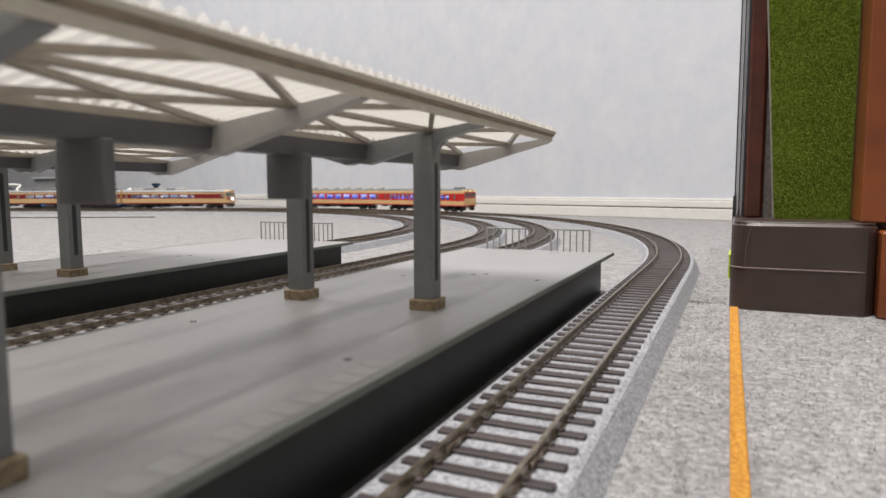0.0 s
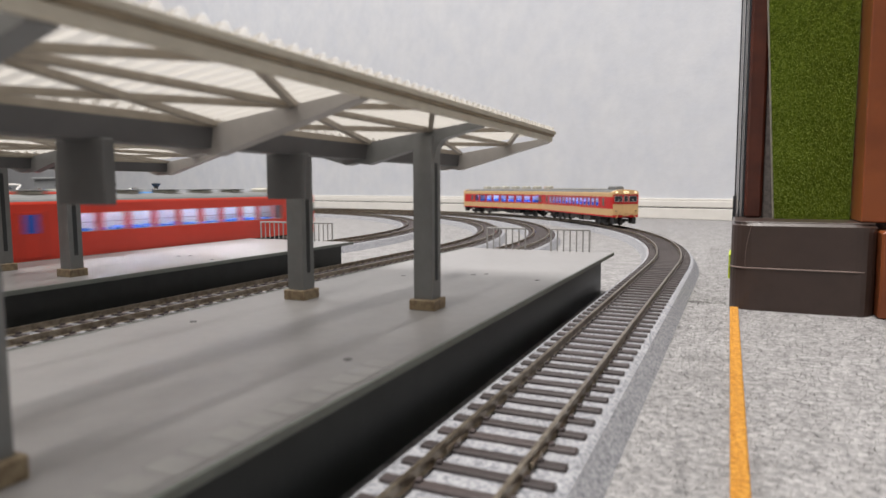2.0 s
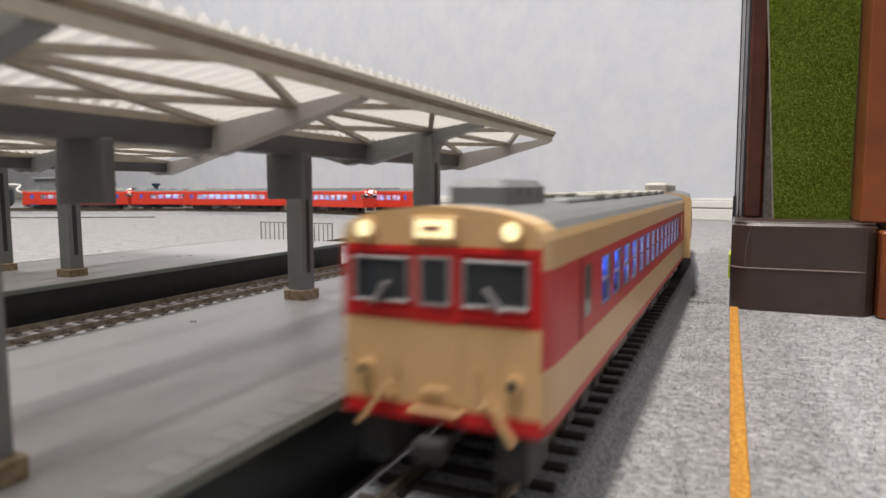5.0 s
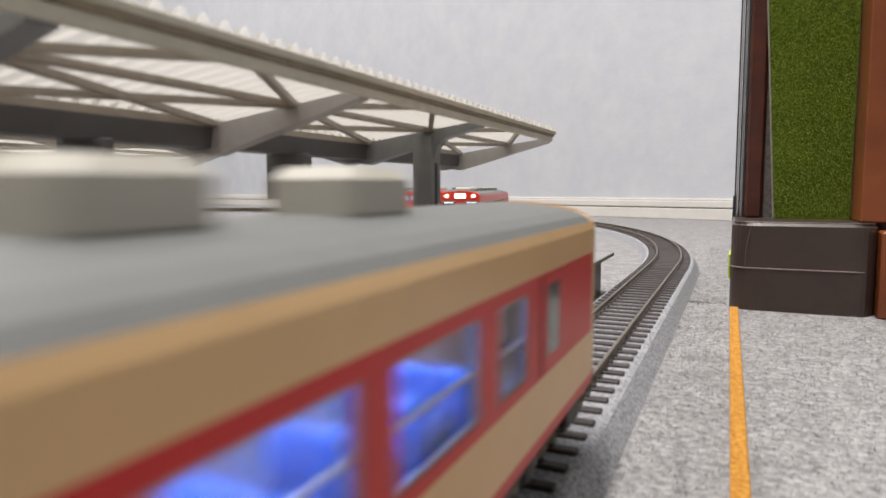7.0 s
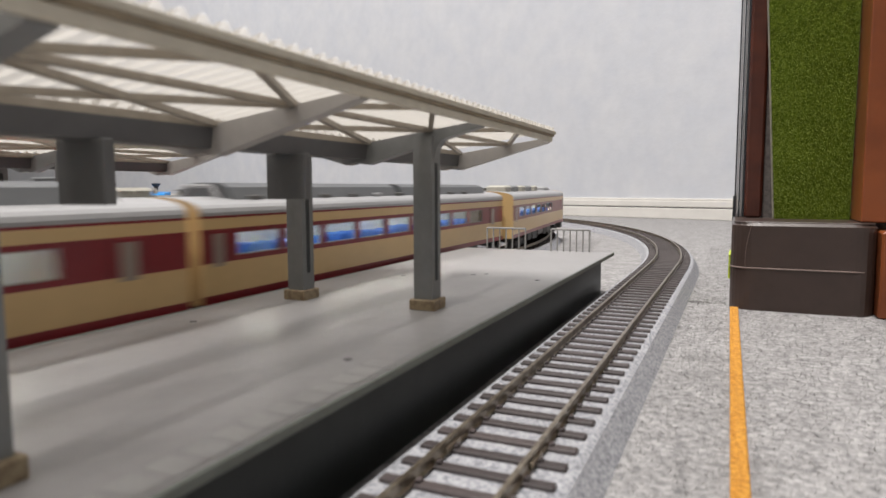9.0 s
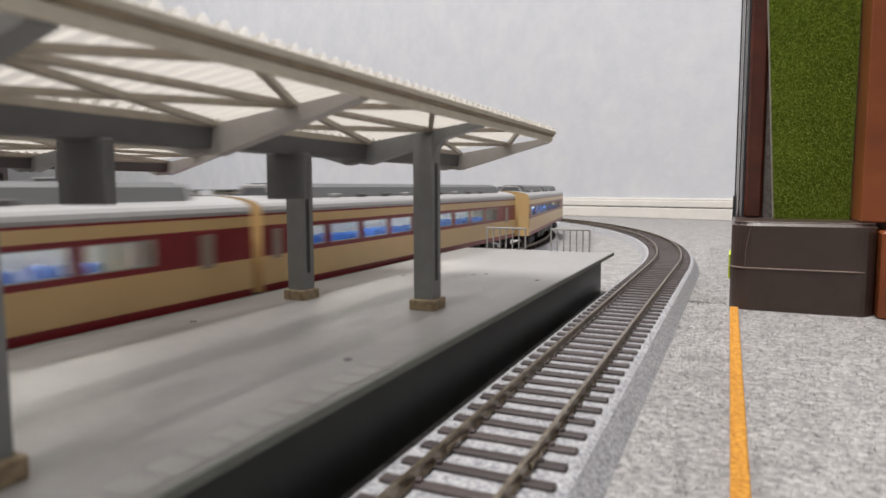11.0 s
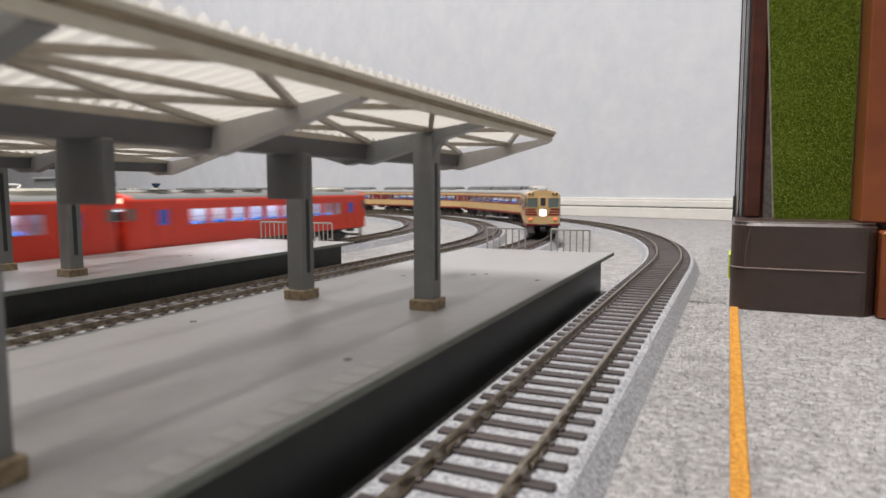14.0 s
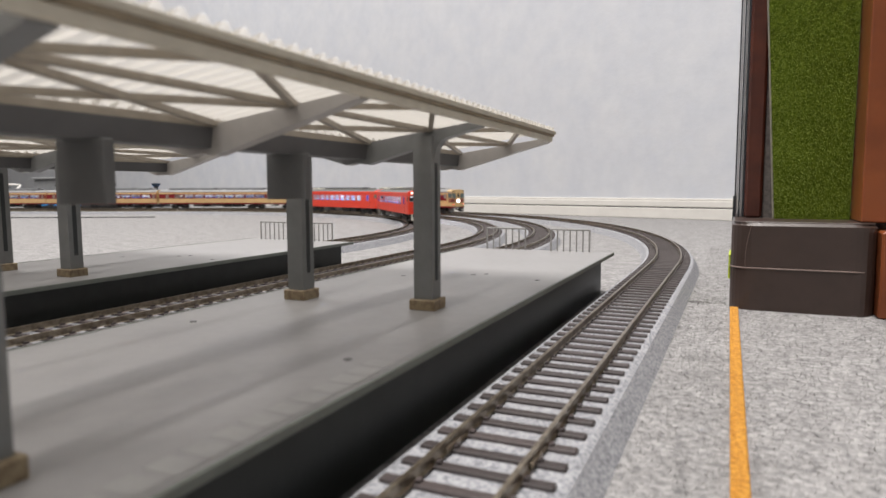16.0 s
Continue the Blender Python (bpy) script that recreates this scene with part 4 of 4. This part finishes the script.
LOCAL_BANDS = [(0.0125, 0.0142, 0), (0.0142, 0.0262, 0), (0.0262, 0.0382, 0), (0.0382, EAVE, 0)]


def express_rear_paint(x, z, slot, L):
    """The red band stops short of the rounded end."""
    return 0 if slot == 1 and z > 0.0228 and x > L - 0.0062 else slot


def limited_paint(cabs):
    """The crimson band ends in a slant short of the cab."""
    def paint(x, z, slot, L):
        for e in cabs:
            if slot == 1 and 0.0245 < z < 0.038 and x * e > L - 0.031:
                return 0
        return slot
    return paint


def kit_vents(c, L):
    ac_box(c, L - 0.030, 0.026, 0.0120, 0.0050, AC_DARK, slots=3)
    for s in (-0.007, 0.007):
        part("duct", Shape().box(-L + 0.02, L - 0.05, s - 0.0024, s + 0.0024, 0.0460, 0.0478, 0.0005), AC_DARK, c, "long low roof duct")
    for k in range(7):
        x = -L + 0.03 + k * 0.026
        part("vent", Shape().box(x - 0.006, x + 0.006, -0.0098, -0.0042, 0.0476, 0.0487, 0.0003).box(x - 0.006, x + 0.006, 0.0042, 0.0098, 0.0476, 0.0487, 0.0003), AC_GREY, c)


def kit_big_units(c, L):
    for k in range(7):
        ac_box(c, L - 0.0645 - k * 0.0330, 0.0145, 0.0122, 0.0053, AC_GREY, z=0.0474)


def kit_limited_cab(c, L):
    for k in range(5):
        x = -L + 0.030 + k * 0.030
        ac_box(c, x, 0.019, 0.0165, 0.0052, AC_DARK if k % 2 else AC_GREY, slots=2)
    ac_box(c, L - 0.058, 0.024, 0.014, 0.0042, ROOF_SILVER)
    ac_box(c, L - 0.028, 0.012, 0.010, 0.0026, ROOF_SILVER, name="horn_cover")


def kit_limited_mid(c, L):
    sh = Shape()
    for x0, x1 in ((-L + 0.022, -0.004), (0.004, L - 0.022)):
        sh.prism([(-0.0120, 0.0462), (-0.0100, 0.0508), (-0.0060, 0.0524), (0.0060, 0.0524), (0.0100, 0.0508), (0.0120, 0.0462)], 0, x0, x1)
    part("roof_housing", sh, HOUSING, c, "long dark grey roof housing")
    for k in range(10):
        x = -L + 0.034 + k * 0.0225
        for s in (-1, 1):
            part("housing_rib", Shape().box(x - 0.0035, x + 0.0035, *sorted((s * 0.0104, s * 0.0128)), 0.0462, 0.0480, 0.0004), ROOF_SILVER if k % 3 == 1 else UNDER_GREY, c)
    for e in (-1, 1):
        part("cable_arch", Shape().tube((e * (L - 0.018), -0.010, 0.0455), (e * (L - 0.018), -0.006, 0.0512), 0.0007, 8).tube((e * (L - 0.018), -0.006, 0.0512), (e * (L - 0.018), 0.006, 0.0512), 0.0007, 8).tube((e * (L - 0.018), 0.006, 0.0512), (e * (L - 0.018), 0.010, 0.0455), 0.0007, 8), ROOF_SILVER, c)


def kit_local(c, L):
    ac_box(c, L - 0.036, 0.030, 0.017, 0.0040, AC_GREY, slots=3)
    for k in range(6):
        x = -L + 0.040 + k * 0.031
        v = part("vent", Shape().box(x - 0.0055, x + 0.0055, -0.0065, 0.0065, 0.0466, 0.0494, 0.0008), AC_GREY, c)
        part("vent_cap", Shape().box(x - 0.0065, x + 0.0065, -0.0072, 0.0072, 0.0494, 0.0500, 0.0002), AC_DARK, v)


CAB_LEN = 0.280
A_LEN, B_LEN, C_LEN = 0.270, 0.296, 0.277
A_PITCH, B_PITCH, C_PITCH = 0.275, 0.302, 0.284
a_windows = spread(-0.100, 0.092, 14, 0.0098)
a_front = car("express_railcar", "red and cream express railcar with lit headlights", EXPRESS, A_LEN, EXPRESS_BANDS, a_windows, [(0.1035, 0.1125), (-0.1185, -0.1095)], (1,), ROOF_GREY, (0.0256, 0.0362), LED_BLUE, SEAT, kit_vents, "red and cream train")
a_rear = car("express_railcar", "red and cream express railcar with large roof air conditioners", dict(EXPRESS, paint=express_rear_paint), A_LEN, EXPRESS_BANDS, spread(-0.1240, 0.0690, 8, 0.0187) + [(0.0755, 0.0868)], [(0.0935, 0.1050), (-0.1330, -0.1250)], (1,), ROOF_GREY, (0.0246, 0.0362), LED_BLUE, SEAT, kit_big_units, "red and cream train")
lim_cab_style = dict(LIMITED, paint=limited_paint((1,)))
b_cab = car("limited_express_railcar", "cream and crimson limited express cab car with a lit badge", lim_cab_style, CAB_LEN, LIMITED_BANDS, spread(-0.1160, 0.0340, 6, 0.0222) + [(0.0375, 0.0490)], [(-0.1335, -0.1240)], (1,), ROOF_SILVER, (0.0274, 0.0354), LED_COOL, SEAT, kit_limited_cab, "cream and crimson train")
b_mid = car("limited_express_railcar", "cream and crimson limited express car with long roof housings", LIMITED, B_LEN, LIMITED_BANDS, spread(-0.1310, 0.1060, 9, 0.0227), [(0.1215, 0.1315), (-0.1440, -0.1360)], (), ROOF_SILVER, (0.0274, 0.0354), LED_COOL, SEAT, kit_limited_mid, "cream and crimson train")
c_car = car("local_railcar", "vermilion local railcar with lit windows and sign", LOCAL, C_LEN, LOCAL_BANDS, spread(-0.0880, 0.0830, 9, 0.0150) + [(0.0850, 0.0940)], [(0.1042, 0.1174), (-0.1174, -0.1042)], (-1, 1), ROOF_GREY, (0.0262, 0.0370), LED_WHITE, SEAT, kit_local, "vermilion train on the inner track")
d_car = copy_thing(c_car, pose(0, 0, 0))
tagged(d_car, "vermilion local railcar with lit windows and sign", "model railcar", "vermilion train beside the platform")

B_TRAIN = [b_cab] + [b_mid] + [copy_thing(b_mid, pose(0, 0, 0)) for _ in range(3)] + [copy_thing(b_cab, pose(0, 0, 0))]
A_TRAIN = [a_front, a_rear]
C_TRAIN = [c_car, copy_thing(c_car, pose(0, 0, 0))]
D_TRAIN = [d_car] + [copy_thing(d_car, pose(0, 0, 0)) for _ in range(3)]


# ---- right-hand furniture and clutter ----
def brown_foot():
    f = thing("cabinet_foot", "dark brown moulded plastic corner foot with a worn seam", "furniture foot")
    part("shell", rounded_block(-0.0018, 0.0600, 0.3480, 0.520, 0.0, 0.0428, 0.009), M_BROWN, f, smooth=False)
    seam, r = Shape(), 0.0091
    line = [(-0.0019, 0.50)] + [(-0.0018 + 0.009 - r * math.cos(a), 0.357 - r * math.sin(a)) for a in (0, 0.26, 0.52, 0.79, 1.05, 1.31, 1.57)] + [(0.0510, 0.3479), (0.0545, 0.3490)]
    for a, b in zip(line, line[1:]):
        seam.tube((*a, 0.0208), (*b, 0.0208), 0.0004, 8)
    part("seam", seam, M_SEAM, f, "worn pale moulding seam")
    part("lip", rounded_block(-0.0008, 0.0590, 0.3494, 0.518, 0.0427, 0.0434, 0.007), M_BROWN, f)


brown_foot()


def stacked_boards():
    z0 = 0.0434
    top = 0.55
    frame_ = thing("aluminium_strips", "stack of thin dark and silvery upright strips", "strips")
    for i in range(5):
        x = -0.0014 + i * 0.00105
        part("strip", Shape().box(x, x + 0.0008, 0.405 + 0.002 * (i % 2), 0.44, z0, top), M_ALU if i % 2 else M_CLUTTER, frame_)
    p = thing("plank", "dark red-brown glossy upright wooden plank", "plank")
    part("face", Shape().box(0.0038, 0.0124, 0.392, 0.45, z0, top, 0.0012), M_MAHOGANY, p)
    g = thing("grey_board", "narrow upright grey fibre board", "board")
    b = part("board", Shape().prism([(0.0127, z0), (0.0205, z0), (0.0140, top), (0.0127, top)], 1, 0.396, 0.44), M_BOARDEDGE, g)
    t = thing("turf_mat", "bright green artificial turf mat standing upright", "turf mat")
    sheet = Shape().prism([(0.0182, z0), (0.0525, z0), (0.0525, top), (-0.012, top)], 1, 0.3845, 0.3915)
    part("backing", sheet, M_TURF, t)
    part("edge", Shape().prism([(0.0176, z0), (0.0182, z0), (-0.012, top), (-0.0126, top)], 1, 0.3842, 0.3915), M_TURFEDGE, t, "pale cut edge of the mat")
    tufts = Shape()
    rnd = random.Random(5)
    for i in range(26000):
        z = z0 + rnd.random() * 0.13
        xl = 0.0182 - 0.0302 * (z - z0) / (top - z0)
        x = xl + rnd.random() * (0.0523 - xl)
        a, l = rnd.uniform(0, 6.28), rnd.uniform(0.0004, 0.0012)
        dx, dz = math.cos(a) * 0.0007, math.sin(a) * 0.0007
        w = 0.00011
        tufts.add([(x - w, 0.3846, z), (x + w, 0.3846, z + w), (x + dx, 0.3845 - l, z + dz)], [(0, 1, 2)])
    tagged(part("nap", tufts, M_NAP, t), kind="stuff")
    w = thing("wooden_post", "orange-brown varnished wooden furniture post", "furniture")
    part("post", Shape().box(0.0530, 0.092, 0.3560, 0.50, 0.0436, top, 0.0005), M_ORANGEWOOD, w)
    part("base_panel", Shape().box(0.0602, 0.105, 0.3455, 0.52, 0.0, 0.0400, 0.001), M_ORANGEWOOD, w)
    e = thing("black_clip", "small black plastic clip behind the brown foot", "clip")
    part("clip", Shape().box(-0.0023, -0.0004, 0.452, 0.462, 0.0, 0.0545, 0.0004), M_BLACK, e)
    y = thing("yellow_tag", "small yellow-green strip stuck to the brown foot", "tag")
    part("tag", Shape().box(-0.0028, -0.0019, 0.36, 0.385, 0.0135, 0.0260, 0.0002), material("tag_yellow_green", (0.5, 0.62, 0.05), 0.6), y)


stacked_boards()


def tape():
    sh = Shape()
    v, f = [], []
    n = 120
    for i in range(n + 1):
        y = -0.3 + (0.349 + 0.3) * i / n
        x = 0.0026 - 0.0022 * max(0, (y - 0.13)) / 0.22 + 0.00015 * math.sin(i * 0.7)
        w = 0.0016
        v += [(x - w, y, 0.0002), (x + w, y, 0.0002), (x + w, y, 0.0011), (x - w, y, 0.0011)]
    for i in range(n):
        a = 4 * i
        f += [(a + 3, a + 2, a + 6, a + 7), (a, a + 3, a + 7, a + 4), (a + 1, a + 5, a + 6, a + 2)]
    strip = tagged(part("tape_strip", sh.add(v, f), M_TAPE), "flat woven yellow-orange tape lying on the carpet", "tape")
    ribs = Shape()
    y = 0.05
    while y < 0.345:
        x = 0.0026 - 0.0022 * max(0, (y - 0.13)) / 0.22
        for u in (-0.0008, 0.0008):
            ribs.bar((x + u - 0.0009, y, 0.0011), (x + u + 0.0009, y + (0.0007 if u > 0 else -0.0007) + 0.0004, 0.0011), 0.0010, 0.0010)
        y += 0.0016
    tagged(part("weave", ribs, M_TAPE, strip), kind="stuff")


tape()


def controller(x, y, turn, label):
    c = thing("power_controller", label, "power controller", "blue power controllers")
    c.matrix_basis = pose(x, y, 0, 0, 0, turn)
    w, d, h = 0.128, 0.085, 0.050
    part("case", Shape().prism([(-d / 2, 0.010), (d / 2, 0.010), (d / 2, h), (-d / 2 + 0.006, h - 0.006), (-d / 2, h - 0.010)], 0, -w / 2, w / 2), M_BLUE, c, "bright blue case")
    part("base", Shape().box(-w / 2 + 0.002, w / 2 - 0.002, -d / 2 - 0.001, d / 2, 0.0, 0.010, 0.001), M_BLACK, c, "black base")
    k = part("throttle_knob", Shape().tube((0.030, -0.02, h - 0.006), (0.030, -0.02, h + 0.012), 0.009, 20).tube((0.034, -0.02, h + 0.006), (0.034, -0.02, h + 0.018), 0.0065, 16, slot=1).tube((0.034, -0.02, h + 0.018), (0.034, -0.02, h + 0.026), 0.0085, 16, slot=1, r2=0.015).tube((0.034, -0.02, h + 0.026), (0.034, -0.02, h + 0.029), 0.015, 16, slot=1, r2=0.010), [M_CHROME, M_BLACK], c, "black knob on a chrome hub")
    part("direction_lever", Shape().tube((-0.032, -0.02, h - 0.006), (-0.032, -0.02, h + 0.014), 0.011, 20).tube((-0.036, -0.022, h + 0.008), (-0.054, -0.024, h + 0.005), 0.0045, 12), M_CHROME, c, "chrome lever")


CTRL_DIR = math.degrees(math.atan2(-0.36, 1.0)) + 44
for place, words in (((-1.790, 1.570), "bright blue controller with chrome lever and black knob"), ((-1.875, 1.468), "bright blue controller standing between two others"), ((-1.960, 1.366), "bright blue controller at the end of the row")):
    controller(*place, CTRL_DIR + 10, words)


def floor_wire():
    pts = [(-1.42, 0.86), (-1.33, 0.90), (-1.20, 0.955), (-1.12, 1.00)]
    sh = Shape()
    for a, b in zip(pts, pts[1:]):
        sh.tube((*a, 0.0009), (*b, 0.0009), 0.0009, 8)
    tagged(part("cable", sh, M_BLACK), "thin dark cable lying on the carpet", "cable")


def far_clutter():
    g = thing("storage_box", "grey translucent plastic box behind the controllers", "box")
    part("body", Shape().box(-2.50, -2.28, 1.66, 1.80, 0.0, 0.098, 0.004), M_GREYBOX, g)
    part("lid", Shape().box(-2.51, -2.27, 1.65, 1.81, 0.098, 0.106, 0.002), M_GREYBOX, g)
    m = thing("black_machine", "black machine with rounded top among cables", "machine")
    part("body", Shape().box(-2.62, -2.36, 1.38, 1.50, 0.0, 0.070, 0.012), M_CLUTTER, m)
    part("hump", Shape().tube((-2.56, 1.44, 0.07), (-2.42, 1.46, 0.085), 0.028, 16, r2=0.02), M_BLACK, m)
    for k, (x, y, col) in enumerate(((-2.13, 1.33, M_WIRE), (-2.05, 1.47, M_BLACK))):
        sh = Shape()
        n = 12
        p = [(x - 0.09 + 0.18 * i / n, y + 0.02 * math.sin(i), 0.048 + 0.028 * math.sin(math.pi * i / n)) for i in range(n + 1)]
        for a, b in zip(p, p[1:]):
            sh.tube(a, b, 0.0035, 8)
        sh.tube((p[0][0], p[0][1], 0.0), p[0], 0.0035, 8).tube((p[-1][0], p[-1][1], 0.0), p[-1], 0.0035, 8)
        tagged(part("cable", sh, col), ("white" if k == 0 else "black") + " cable arching over the far controllers", "cable")


def fibre():
    sh = Shape()
    p = [(0.0075 - 0.0028 * math.sin(1.9 * i / 14), 0.3474 + (0.0004 if i > 2 else 0), 0.044 - 0.0225 * i / 14) for i in range(15)]
    for a, b in zip(p, p[1:]):
        sh.tube(a, b, 0.00012, 5)
    tagged(part("loose_fibre", sh, M_SEAM), "single loose fibre clinging to the brown foot", "fibre")


floor_wire()
far_clutter()
fibre()


# ---- movement ----
def along(rows, t):
    """Value at t on straight pieces through rows of (seconds, metres), carried on at both ends."""
    if t <= rows[0][0]:
        a, b = rows[0], rows[1]
    elif t >= rows[-1][0]:
        a, b = rows[-2], rows[-1]
    else:
        a, b = next((p, q) for p, q in zip(rows, rows[1:]) if p[0] <= t <= q[0])
    return a[1] + (b[1] - a[1]) * (t - a[0]) / (b[0] - a[0])


def run_train(cars, k, front, way, pitch, length, ends=0.0):
    """front: where the train's leading end is; way: +1 or -1 along the loop; ends: by how much the first and last car are shorter."""
    for i, (c, back) in enumerate(cars):
        rows = []
        for j in range(81):
            t = j * 0.2
            s = along(front, t) - way * (length / 2 + i * pitch - ends * (0.5 if i == 0 else 1.5 if i == len(cars) - 1 else 1.0))
            d = 0.087
            x0, y0, _ = on_track(k, s - d)
            x1, y1, _ = on_track(k, s + d)
            a = math.atan2(y1 - y0, x1 - x0)
            if way < 0:
                a += math.pi
            if back:
                a += math.pi
            rows.append((t, pose((x0 + x1) / 2, (y0 + y1) / 2, RAIL_Z, 0, 0, math.degrees(a))))
        walk(c, rows)


def motions():
    run_train([(A_TRAIN[0], False), (A_TRAIN[1], True)], 1, [(0, 1.546), (1.5, 1.119), (2.5, 0.878), (4.0, 0.485), (4.2, 0.434), (6.5, -0.133), (7.0, -0.270), (7.2, -0.326), (7.3, -0.374), (7.6, -0.484), (16, -2.704)], -1, A_PITCH, A_LEN)
    b = lap(2)
    run_train([(c, i == 5) for i, c in enumerate(B_TRAIN)], 2, [(0, 3.715 - b), (1.6, 4.173 - b), (6.6, -0.063), (7.5, 0.241), (8.5, 0.561), (9.0, 0.730), (12.0, 1.681), (12.5, 1.848), (13.0, 2.009), (13.5, 2.188), (14.0, 2.392), (16.0, 3.014)], 1, B_PITCH, B_LEN, B_LEN - CAB_LEN)
    c = lap(4)
    run_train([(v, False) for v in C_TRAIN], 4, [(0, -0.39), (1.6, 0.247), (2.0, 0.405), (2.4, 0.577), (3.0, 0.828), (3.7, 1.125), (4.2, 1.345), (6.6, 2.376), (11.8, c - 0.39), (13.4, c + 0.247), (13.8, c + 0.405), (14.2, c + 0.577), (14.8, c + 0.828), (15.5, c + 1.125), (16.0, c + 1.345)], 1, C_PITCH, C_LEN)
    run_train([(v, False) for v in D_TRAIN], 3, [(0, 2.90), (3.4, 1.746), (7.2, 0.447), (8.0, 0.185), (16, -2.5)], -1, C_PITCH, C_LEN)


motions()
